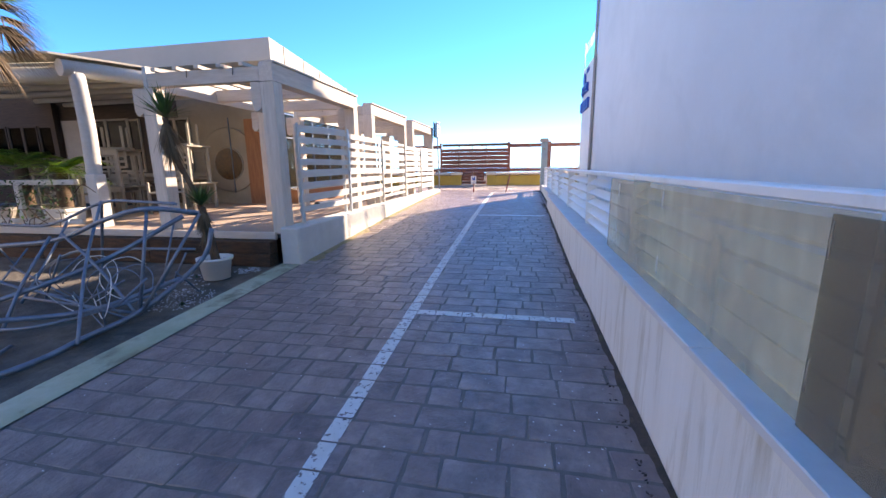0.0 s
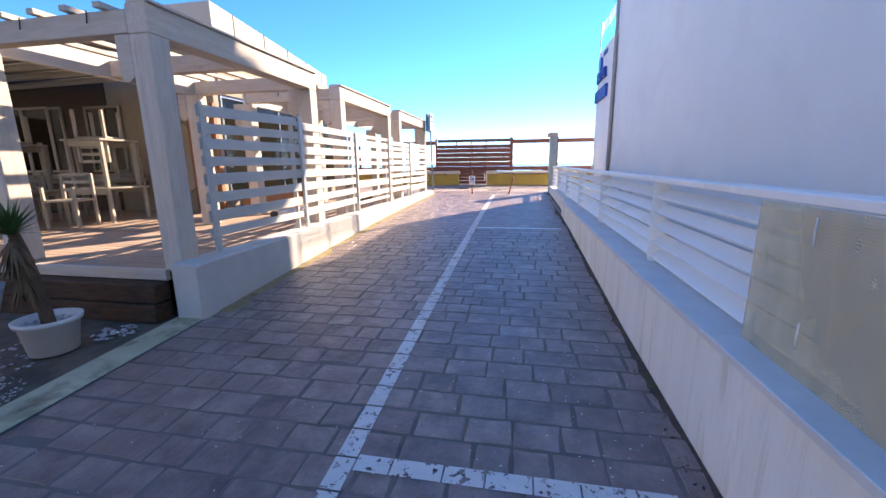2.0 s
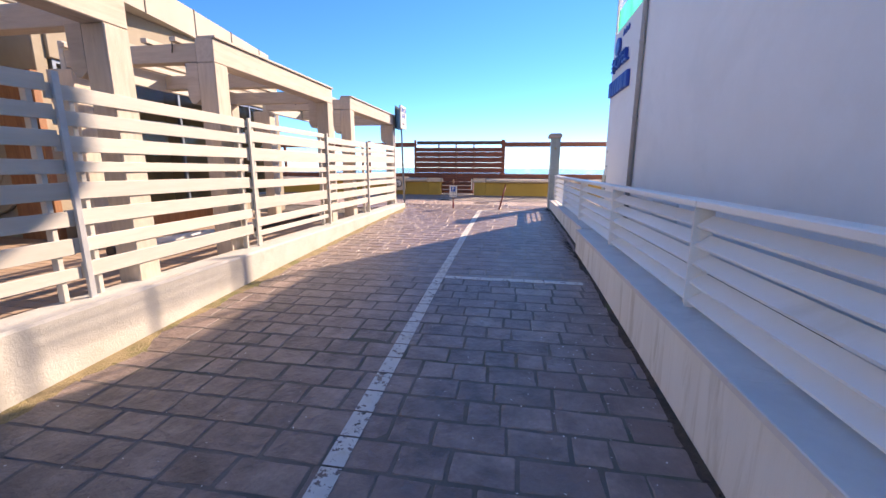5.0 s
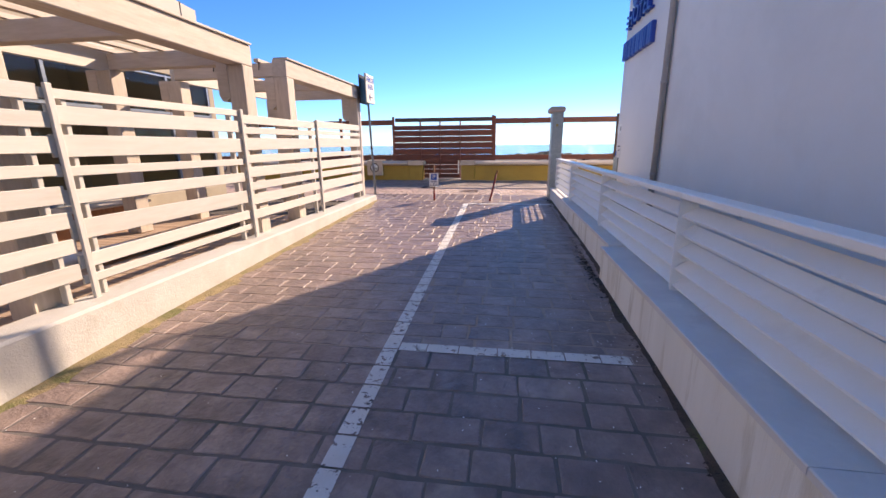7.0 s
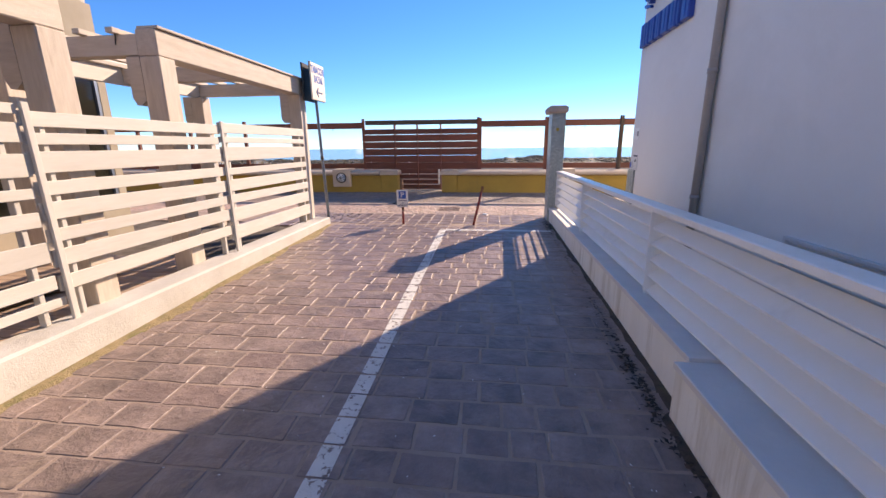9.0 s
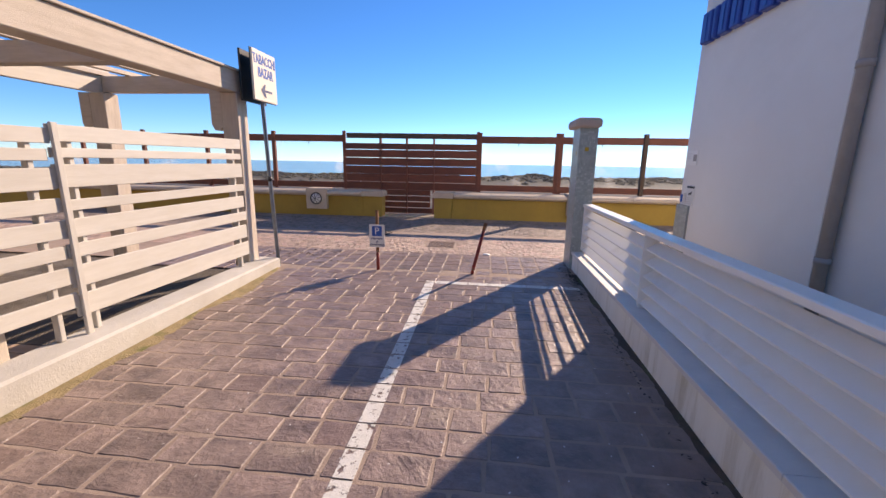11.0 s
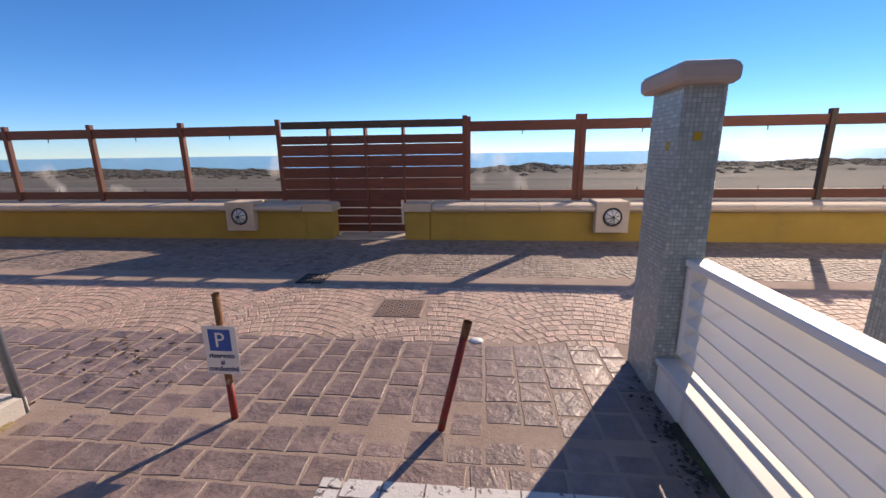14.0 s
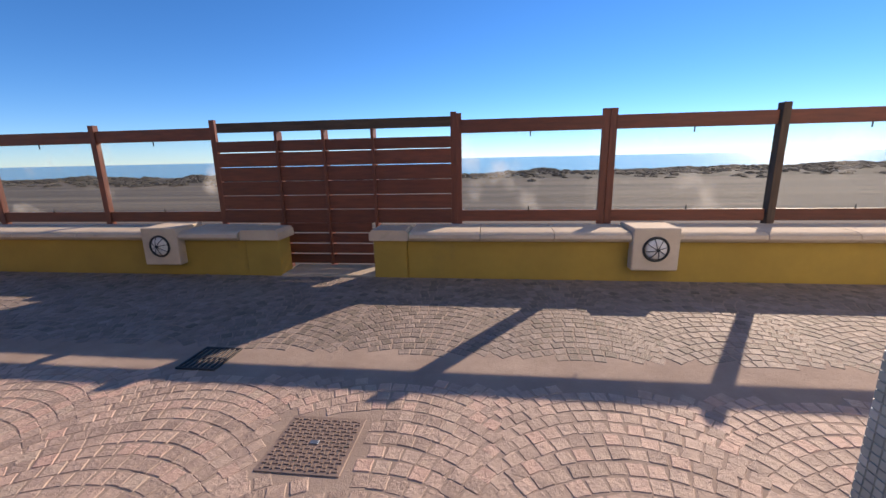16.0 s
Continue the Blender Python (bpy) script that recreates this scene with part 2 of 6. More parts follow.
def glass_mat(name, tint, rough, alpha, dirt):
    m = bpy.data.materials.new(name)
    m.use_nodes = True
    N, L = m.node_tree.nodes, m.node_tree.links
    out = N["Material Output"]
    b = N["Principled BSDF"]
    b = N.new("ShaderNodeBsdfTranslucent"); b.inputs[0].default_value = (*dirt, 1)
    t = N.new("ShaderNodeBsdfTransparent"); t.inputs[0].default_value = (*tint, 1)
    gl = N.new("ShaderNodeBsdfGlossy"); gl.inputs["Roughness"].default_value = rough
    lw = N.new("ShaderNodeLayerWeight"); lw.inputs[0].default_value = 0.5
    pw_ = N.new("ShaderNodeMath"); pw_.operation = "POWER"; pw_.inputs[1].default_value = 5.0
    L.new(lw.outputs["Facing"], pw_.inputs[0])
    fz = N.new("ShaderNodeMath"); fz.operation = "MULTIPLY_ADD"; fz.inputs[1].default_value, fz.inputs[2].default_value = 0.5, 0.02
    L.new(pw_.outputs[0], fz.inputs[0])
    m1 = N.new("ShaderNodeMixShader")
    L.new(fz.outputs[0], m1.inputs[0]); L.new(t.outputs[0], m1.inputs[1]); L.new(gl.outputs[0], m1.inputs[2])
    g = N.new("ShaderNodeNewGeometry")
    n = N.new("ShaderNodeTexNoise"); n.inputs["Scale"].default_value, n.inputs["Detail"].default_value = 1.3, 7.0
    L.new(g.outputs["Position"], n.inputs["Vector"])
    r = N.new("ShaderNodeMapRange")
    r.inputs["From Min"].default_value, r.inputs["From Max"].default_value, r.inputs["To Min"].default_value, r.inputs["To Max"].default_value = 0.56, 0.78, alpha, alpha + 0.28
    L.new(n.outputs["Fac"], r.inputs["Value"])
    m2 = N.new("ShaderNodeMixShader")
    L.new(r.outputs[0], m2.inputs[0]); L.new(m1.outputs[0], m2.inputs[1]); L.new(b.outputs[0], m2.inputs[2])
    L.new(m2.outputs[0], out.inputs["Surface"])
    return m


GLASS = glass_mat("salty_glass", (0.93, 0.95, 0.94), 0.02, 0.015, (0.75, 0.72, 0.66))
PANED = glass_mat("dark_window_glass", (0.30, 0.32, 0.30), 0.01, 0.03, (0.55, 0.5, 0.4))
# Pale film on these panes stands in for brighter reflections in the windows.
PANE = glass_mat("window_glass", (0.85, 0.88, 0.86), 0.01, 0.08, (0.75, 0.70, 0.60))


GREENG = glass_mat("green_glass", (0.25, 0.85, 0.65), 0.02, 0.35, (0.12, 0.75, 0.50))


def poly_mat(name, c1, c2, through_, dirty):
    """Ribbed sheet: tinted clear plastic under patchy run-down dirt."""
    m = bpy.data.materials.new(name)
    m.use_nodes = True
    N, L = m.node_tree.nodes, m.node_tree.links
    out, b = N["Material Output"], N["Principled BSDF"]
    g = N.new("ShaderNodeNewGeometry")
    st = N.new("ShaderNodeVectorMath"); st.operation = "MULTIPLY"; st.inputs[1].default_value = (1.0, 1.5, 0.55)
    L.new(g.outputs["Position"], st.inputs[0])
    n = N.new("ShaderNodeTexNoise"); n.inputs["Scale"].default_value, n.inputs["Detail"].default_value = 1.7, 4.0
    L.new(st.outputs[0], n.inputs["Vector"])
    c = N.new("ShaderNodeMix"); c.data_type = "RGBA"
    c.inputs[6].default_value, c.inputs[7].default_value = (*c1, 1), (*c2, 1)
    k = N.new("ShaderNodeMapRange"); k.inputs["From Min"].default_value, k.inputs["From Max"].default_value = 0.38, 0.62
    L.new(n.outputs["Fac"], k.inputs["Value"])
    L.new(k.outputs[0], c.inputs["Factor"]); L.new(c.outputs[2], b.inputs["Base Color"])
    b.inputs["Roughness"].default_value = 0.22
    w = N.new("ShaderNodeTexWave"); w.wave_type, w.bands_direction = "BANDS", "Z"
    w.inputs["Scale"].default_value = 30.0
    L.new(g.outputs["Position"], w.inputs["Vector"])
    bp = N.new("ShaderNodeBump"); bp.inputs["Strength"].default_value, bp.inputs["Distance"].default_value = 0.2, 0.003
    L.new(w.outputs["Fac"], bp.inputs["Height"]); L.new(bp.outputs[0], b.inputs["Normal"])
    t = N.new("ShaderNodeBsdfTransparent"); t.inputs[0].default_value = (*through_, 1)
    o = N.new("ShaderNodeMapRange")
    o.inputs["From Min"].default_value, o.inputs["From Max"].default_value = 0.36, 0.66
    o.inputs["To Min"].default_value, o.inputs["To Max"].default_value = dirty
    L.new(n.outputs["Fac"], o.inputs["Value"])
    mx = N.new("ShaderNodeMixShader")
    L.new(o.outputs[0], mx.inputs[0])
    L.new(t.outputs[0], mx.inputs[1]); L.new(b.outputs[0], mx.inputs[2]); L.new(mx.outputs[0], out.inputs["Surface"])
    return m


POLY = poly_mat("polycarbonate", (0.90, 0.84, 0.68), (0.66, 0.58, 0.44), (0.94, 0.91, 0.80), (0.14, 0.46))
POLYD = poly_mat("grimy_polycarbonate", (0.46, 0.41, 0.32), (0.26, 0.22, 0.17), (0.70, 0.64, 0.52), (0.22, 0.60))


def sea_mat():
    m = bpy.data.materials.new("sea_water")
    m.use_nodes = True
    N, L = m.node_tree.nodes, m.node_tree.links
    b = N["Principled BSDF"]
    b.inputs["Base Color"].default_value, b.inputs["Roughness"].default_value = (0.02, 0.12, 0.20, 1), 0.16
    g = N.new("ShaderNodeNewGeometry")
    n = N.new("ShaderNodeTexNoise"); n.inputs["Scale"].default_value, n.inputs["Detail"].default_value = 0.35, 8.0
    L.new(g.outputs["Position"], n.inputs["Vector"])
    bp = N.new("ShaderNodeBump"); bp.inputs["Strength"].default_value, bp.inputs["Distance"].default_value = 0.5, 0.35
    L.new(n.outputs["Fac"], bp.inputs["Height"]); L.new(bp.outputs[0], b.inputs["Normal"])
    return m


SEA = sea_mat()

# ---- building helpers ----


def gz(y):
    return float(np.interp(y, [-12, -6, 0, 3.3, 4.6, 8.8, 12, 15.3, 20], [-0.72, -0.42, -0.06, 0.125, 0.195, 0.385, 0.475, 0.53, 0.56]))


def thing(name, at, label="", category="", group="", kind=""):
    e = new(name)
    e.location = at
    e.empty_display_size = 0.2
    return tagged(e, label, category, group, kind)


def place(ob, parent, m=None):
    m = m if m is not None else Matrix.Identity(4)
    if parent is not None:
        up, p = Matrix.Identity(4), parent
        while p is not None:
            up = p.matrix_basis @ up
            p = p.parent
        ob.parent = parent
        m = up.inverted() @ m
    ob.matrix_basis = m
    return ob


def obj(name, mesh, mat, parent=None, m=None, label="", smooth=False):
    if mat is not None and not mesh.materials:
        mesh.materials.append(mat)
    if smooth:
        mesh.shade_smooth()
    ob = new(name, mesh)
    place(ob, parent, m)
    return tagged(ob, label)


CACHE = {}


def box_mesh(sx, sy, sz, c, mat):
    key = ("box", round(sx, 4), round(sy, 4), round(sz, 4), round(c, 4), mat.name)
    if key in CACHE:
        return CACHE[key]
    c = min(c, sx / 3, sy / 3, sz / 3)
    a, b, h = sx / 2, sy / 2, sz / 2
    vs, idx = [], {}
    for i in (-1, 1):
        for j in (-1, 1):
            for k in (-1, 1):
                for ax, p in enumerate(((i * a, j * (b - c), k * (h - c)), (i * (a - c), j * b, k * (h - c)), (i * (a - c), j * (b - c), k * h))):
                    idx[i, j, k, ax] = len(vs)
                    vs.append(p)
    fs = []
    for s in (-1, 1):
        fs.append([idx[s, j, k, 0] for j, k in ((-1, -1), (1, -1), (1, 1), (-1, 1))])
        fs.append([idx[i, s, k, 1] for i, k in ((-1, -1), (1, -1), (1, 1), (-1, 1))])
        fs.append([idx[i, j, s, 2] for i, j in ((-1, -1), (1, -1), (1, 1), (-1, 1))])
    for s in (-1, 1):
        for t in (-1, 1):
            fs.append([idx[s, t, -1, 0], idx[s, t, 1, 0], idx[s, t, 1, 1], idx[s, t, -1, 1]])
            fs.append([idx[s, -1, t, 0], idx[s, 1, t, 0], idx[s, 1, t, 2], idx[s, -1, t, 2]])
            fs.append([idx[-1, s, t, 1], idx[1, s, t, 1], idx[1, s, t, 2], idx[-1, s, t, 2]])
            for u in (-1, 1):
                fs.append([idx[s, t, u, 0], idx[s, t, u, 1], idx[s, t, u, 2]])
    me = bpy.data.meshes.new("box")
    me.from_pydata(vs, [], fs)
    bm = bmesh.new(); bm.from_mesh(me)
    bmesh.ops.recalc_face_normals(bm, faces=bm.faces)
    bm.to_mesh(me); bm.free()
    me.materials.append(mat)
    CACHE[key] = me
    return me


def box(name, x0, x1, y0, y1, z0, z1, mat, parent=None, c=0.004, label="", m=None):
    me = box_mesh(abs(x1 - x0), abs(y1 - y0), abs(z1 - z0), c, mat)
    t = Matrix.Translation(((x0 + x1) / 2, (y0 + y1) / 2, (z0 + z1) / 2))
    return obj(name, me, None, parent, t if m is None else m @ t, label)


def beam(name, p0, p1, w, h, mat, parent=None, c=0.004, roll=0.0, label=""):
    """A squared timber from p0 to p1, w wide across and h deep, its length along its own x."""
    p0, p1 = Vector(p0), Vector(p1)
    d = p1 - p0
    x = d.normalized()
    up = Vector((0, 0, 1)) if abs(x.z) < 0.95 else Vector((0, 1, 0))
    y = up.cross(x).normalized()
    z = x.cross(y)
    r = Matrix((x, y, z)).transposed().to_4x4() @ Matrix.Rotation(roll, 4, "X")
    return obj(name, box_mesh(d.length, w, h, c, mat), None, parent, Matrix.Translation((p0 + p1) / 2) @ r, label)


def tube_mesh(pts, radii, n=10, cap=True):
    pts = [Vector(p) for p in pts]
    if not isinstance(radii, (list, tuple)):
        radii = [radii] * len(pts)
    vs, fs = [], []
    ref = None
    for i, p in enumerate(pts):
        d = (pts[min(i + 1, len(pts) - 1)] - pts[max(i - 1, 0)]).normalized()
        if ref is None:
            ref = Vector((0, 0, 1)) if abs(d.z) < 0.9 else Vector((1, 0, 0))
        u = d.cross(ref).normalized()
        w = u.cross(d)
        ref = w
        for k in range(n):
            a = 2 * math.pi * k / n
            vs.append(p + (u * math.cos(a) + w * math.sin(a)) * radii[i])
    for i in range(len(pts) - 1):
        for k in range(n):
            fs.append([i * n + k, i * n + (k + 1) % n, (i + 1) * n + (k + 1) % n, (i + 1) * n + k])
    if cap:
        fs.append(list(range(n))[::-1])
        fs.append([(len(pts) - 1) * n + k for k in range(n)])
    me = bpy.data.meshes.new("tube")
    me.from_pydata([tuple(v) for v in vs], [], fs)
    bm = bmesh.new(); bm.from_mesh(me)
    bmesh.ops.recalc_face_normals(bm, faces=bm.faces)
    bm.to_mesh(me); bm.free()
    return me


def tube(name, pts, r, mat, parent=None, n=10, label="", cap=True):
    me = tube_mesh(pts, r, n, cap)
    for p in me.polygons:
        p.use_smooth = len(p.vertices) == 4
    return obj(name, me, mat, parent, None, label)


def smoothed(pts, k=6):
    """Catmull-Rom through points."""
    P = [Vector(p) for p in pts]
    P = [P[0] * 2 - P[1]] + P + [P[-1] * 2 - P[-2]]
    out = []
    for i in range(1, len(P) - 2):
        a, b, c, d = P[i - 1:i + 3]
        for j in range(k):
            t = j / k
            out.append(0.5 * ((2 * b) + (c - a) * t + (2 * a - 5 * b + 4 * c - d) * t * t + (3 * b - a - 3 * c + d) * t ** 3))
    out.append(P[-2])
    return out


def lathe(name, prof, mat, parent, at, n=24, label=""):
    vs, fs = [], []
    for r, z in prof:
        for k in range(n):
            a = 2 * math.pi * k / n
            vs.append((r * math.cos(a), r * math.sin(a), z))
    for i in range(len(prof) - 1):
        for k in range(n):
            fs.append([i * n + k, i * n + (k + 1) % n, (i + 1) * n + (k + 1) % n, (i + 1) * n + k])
    fs.append(list(range(n)))
    fs.append([(len(prof) - 1) * n + k for k in range(n)])
    me = bpy.data.meshes.new(name)
    me.from_pydata(vs, [], fs)
    bm = bmesh.new(); bm.from_mesh(me)
    bmesh.ops.recalc_face_normals(bm, faces=bm.faces)
    bm.to_mesh(me); bm.free()
    for p in me.polygons:
        p.use_smooth = len(p.vertices) == 4
    return obj(name, me, mat, parent, at if isinstance(at, Matrix) else Matrix.Translation(at), label)


def prism(name, poly, axis, a, b, mat, parent=None, label="", m=None, smooth=False):
    """A polygon in the plane across one axis, pushed from a to b along it."""
    n = len(poly)
    def pt(p, v):
        return (v, p[0], p[1]) if axis == "x" else (p[0], v, p[1]) if axis == "y" else (p[0], p[1], v)
    vs = [pt(p, a) for p in poly] + [pt(p, b) for p in poly]
    fs = [list(range(n)), [n + k for k in range(n)]] + [[k, (k + 1) % n, n + (k + 1) % n, n + k] for k in range(n)]
    me = bpy.data.meshes.new(name)
    me.from_pydata(vs, [], fs)
    bm = bmesh.new(); bm.from_mesh(me)
    bmesh.ops.recalc_face_normals(bm, faces=bm.faces)
    bm.to_mesh(me); bm.free()
    ob = obj(name, me, mat, parent, m, label)
    if smooth:
        me.shade_smooth()
        me.set_sharp_from_angle(angle=radians(40))
    return ob


def worn(q, rd, cut=0.02, wobble=0.004):
    """The outline of a worn stone: the corners of q cut off and its edges bowed a little."""
    P, out = [Vector(p) for p in q], []
    for k, p in enumerate(P):
        a, b = P[k - 1] - p, P[(k + 1) % 4] - p
        c0, c1 = cut * rd.uniform(0.5, 1.3), cut * rd.uniform(0.5, 1.3)
        out.append(p + a.normalized() * c0)
        out.append(p + (a.normalized() * c0 + b.normalized() * c1) * 0.28)
        out.append(p + b.normalized() * c1)
        m = p + b * rd.uniform(0.35, 0.65)
        n = Vector((b.y, -b.x, 0)).normalized()
        out.append(m + n * rd.uniform(-wobble, wobble * 0.5))
    return [tuple(p) for p in out]


def slabs_mesh(name, quads, mat, chamfer=0.006, drop=0.008, skirt=0.03):
    """Many stones in one mesh: each is a ring of points (x, y, z), counterclockwise."""
    vs, fs = [], []
    for q in quads:
        n = len(q)
        c = sum((Vector(p) for p in q), Vector()) / n
        k0 = len(vs)
        for p in q:
            p = Vector(p); d = (c - p); d.z = 0
            vs.append(tuple(p + d.normalized() * chamfer * 1.3))
        for p in q:
            vs.append((p[0], p[1], p[2] - drop))
        for p in q:
            vs.append((p[0], p[1], p[2] - skirt))
        fs.append([k0 + k for k in range(n)])
        for r in (0, n):
            for k in range(n):
                k2 = (k + 1) % n
                fs.append([k0 + r + k, k0 + r + n + k, k0 + r + n + k2, k0 + r + k2])
    me = bpy.data.meshes.new(name)
    me.from_pydata(vs, [], fs)
    me.materials.append(mat)
    return me


def text(name, words, size, mat, parent, m, depth=0.004, align="CENTER", label="", bold=0.0):
    cu = bpy.data.curves.new(name, "FONT")
    cu.body, cu.size, cu.extrude, cu.align_x, cu.align_y = words, size, depth, align, "CENTER"
    cu.resolution_u, cu.offset = 3, bold
    ob = new(name, cu)
    cu.materials.append(mat)
    dg = bpy.context.evaluated_depsgraph_get()
    me = bpy.data.meshes.new_from_object(ob.evaluated_get(dg))
    bpy.data.objects.remove(ob)
    return obj(name, me, None, parent, m, label)

# ---- ground, beach, sea ----


def fine(a, b, s):
    return list(np.arange(a, b, s))


def land_height(x, y):
    if y <= 20.3:
        return gz(y) - 0.022
    z = 0.50 - (y - 20.3) * 0.020
    n = noise.fractal(Vector((x * 0.03, y * 0.10, 0.3)), 1.0, 2.0, 4) * 0.10 * min(1, (y - 20.3) / 10)
    n += 0.05 * math.sin(y * 1.1 + 0.6 * math.sin(x * 0.05)) * min(1, (y - 20.3) / 8)
    crest = math.exp(-((y - 62 - 3 * math.sin(x * 0.05)) / 7) ** 2)
    n += crest * (0.42 + 0.5 * max(0, noise.fractal(Vector((x * 0.09, y * 0.06, 5)), 1.0, 2.0, 4)) + 0.012 * max(0, x))
    if y > 80:
        z -= (y - 80) * 0.06
    return z + n


xs = [-900, -400, -200, -120] + fine(-80, 80, 2.0) + [80, 120, 200, 400, 900]
ys = [-900, -200, -60, -25, -12, -6, -3, 0, 3.3, 4.6, 6.6, 8.8, 10.4, 12, 13.6, 15.3, 17.5, 20.0, 20.3] + fine(20.8, 40, 0.8) + fine(40, 84, 1.6) + [86, 92, 100, 130, 400, 900]
gv = [(x, y, land_height(x, y)) for y in ys for x in xs]
nx = len(xs)
gf, gm = [], []
for j in range(len(ys) - 1):
    for i in range(nx - 1):
        gf.append([j * nx + i, j * nx + i + 1, (j + 1) * nx + i + 1, (j + 1) * nx + i])
        yy = (ys[j] + ys[j + 1]) / 2
        gm.append(0 if yy < 20.3 else 2 if 56 < yy < 72 else 1)
gme = bpy.data.meshes.new("ground")
gme.from_pydata(gv, [], gf)
for m_ in (EARTH, SAND, DUNE):
    gme.materials.append(m_)
gme.polygons.foreach_set("material_index", gm)
for p in gme.polygons:
    p.use_smooth = p.material_index > 0
ground = tagged(new("ground", gme), "gravelly earth running out into a ploughed sandy beach with low scrubby dunes", "ground", kind="structure")
me = bpy.data.meshes.new("water")
me.from_pydata([(-4500, 84, -1.15), (4500, 84, -1.15), (4500, 4600, -1.15), (-4500, 4600, -1.15)], [], [[0, 1, 2, 3]])
me.materials.append(SEA)
tagged(new("water", me), "calm blue sea reaching the horizon", "sea", kind="structure")

# joint bed under the pavers and setts
me = bpy.data.meshes.new("joint_bed")
by = [-12, -6, 0, 3.3, 4.6, 8.8, 12, 15.3, 20.15]
bv = []
for y in by:
    xl, xr = (-2.72, 1.0) if y < 15 else (-14, 12)
    bv += [(xl, y, gz(y) - 0.003), (xr, y, gz(y) - 0.003)]
bf = [[2 * k, 2 * k + 1, 2 * k + 3, 2 * k + 2] for k in range(6)]
n0 = len(bv)
bv += [(-14, 15.3, gz(15.3) - 0.003), (12, 15.3, gz(15.3) - 0.003), (12, 20.15, gz(20.15) - 0.003), (-14, 20.15, gz(20.15) - 0.003), (-2.72, 12, gz(12) - 0.003), (0.97, 12, gz(12) - 0.003), (0.97, 15.3, gz(15.3) - 0.003), (-2.95, 15.3, gz(15.3) - 0.003)]
bf += [[n0, n0 + 1, n0 + 2, n0 + 3], [n0 + 4, n0 + 5, n0 + 6, n0 + 7]]
me.from_pydata(bv, [], bf)
me.materials.append(GROUT)
me.materials.append(GROUTD)
for k_, p_ in enumerate(me.polygons):
    p_.material_index = 1 if k_ < 5 else 0
pavement = tagged(new("pavement", me), "sandy mortar bed under dark slate pavers and small setts", "pavement", kind="structure")

# ---- left curb, gutter ----


def cx(y):
    return -2.69 - 0.018 * max(0, y - 4.5)


me = bpy.data.meshes.new("curb")
vs, fs = [], []
cys = [4.52, 4.56, 6.6, 8.7, 10.8, 12.9, 15.18, 15.22]
for y in cys:
    top = float(np.interp(y, [4.5, 15.2], [0.70, 0.65]))
    xi, xo = cx(y), cx(y) - 0.27
    e = 0.02 if y in (cys[0], cys[-1]) else 0.0
    vs += [(xi - e, y, gz(y) - 0.1), (xi - e, y, top - 0.018 - e), (xi - 0.018 - e, y, top - e), (xo, y, top - e), (xo, y, gz(y) - 0.1)]
for k in range(len(cys) - 1):
    for j in range(4):
        fs.append([5 * k + j, 5 * k + j + 1, 5 * k + j + 6, 5 * k + j + 5])
fs += [[0, 1, 2, 3, 4], [5 * (len(cys) - 1) + j for j in range(5)]]
me.from_pydata(vs, [], fs)
bm = bmesh.new(); bm.from_mesh(me); bmesh.ops.recalc_face_normals(bm, faces=bm.faces); bm.to_mesh(me); bm.free()
me.materials.append(CURB)
curb = tagged(new("kerb_wall", me), "low cast concrete kerb wall with formwork joints and cracks", "kerb wall", kind="structure")

vs, fs = [], []
gys = [-12, -6, -3, 0, 1.2, 2.4, 3.6, 4.6]
for y in gys:
    vs += [(-2.70, y, gz(y) + 0.008), (-2.78, y, gz(y) + 0.010), (-2.99 - 0.02 * (4 - y) * 0.3, y, gz(y) + 0.004), (-3.02 - 0.02 * (4 - y) * 0.3, y, gz(y) - 0.03)]
for k in range(len(gys) - 1):
    for j in range(3):
        fs.append([4 * k + j, 4 * k + j + 4, 4 * k + j + 5, 4 * k + j + 1])
me = bpy.data.meshes.new("gutter")
me.from_pydata(vs, [], fs)
me.materials.append(GUTTER)
tagged(new("gutter", me), "green stained concrete gutter strip along the pavers", "gutter", kind="structure")

# ---- right parapet ----


def skewed(name, prof, y0, y1, e0, e1, mat, parent=None):
    """A profile (x from the edge or a fixed x, z) drawn out along y while the edge moves."""
    n = len(prof)
    vs = [((e0 if rel else 0) + x, y0, z) for x, z, rel in prof] + [((e1 if rel else 0) + x, y1, z) for x, z, rel in prof]
    me = bpy.data.meshes.new(name)
    me.from_pydata(vs, [], [list(range(n)), [n + k for k in range(n)]] + [[k, (k + 1) % n, n + (k + 1) % n, n + k] for k in range(n)])
    bm = bmesh.new(); bm.from_mesh(me)
    bmesh.ops.recalc_face_normals(bm, faces=bm.faces)
    bm.to_mesh(me); bm.free()
    return obj(name, me, mat, parent)


def edge_x(y):
    return float(np.interp(y, [-1.4, 1.6, 3.4, 4.8], [0.965, 0.942, 0.915, 0.885])) if y < 10.38 else 0.962


def base_x(y):
    """The wall's face under its coping."""
    return float(np.interp(y, [-1.4, 1.3, 2.4, 4.8], [1.00, 0.985, 0.96, 0.902])) if y < 10.38 else 0.982


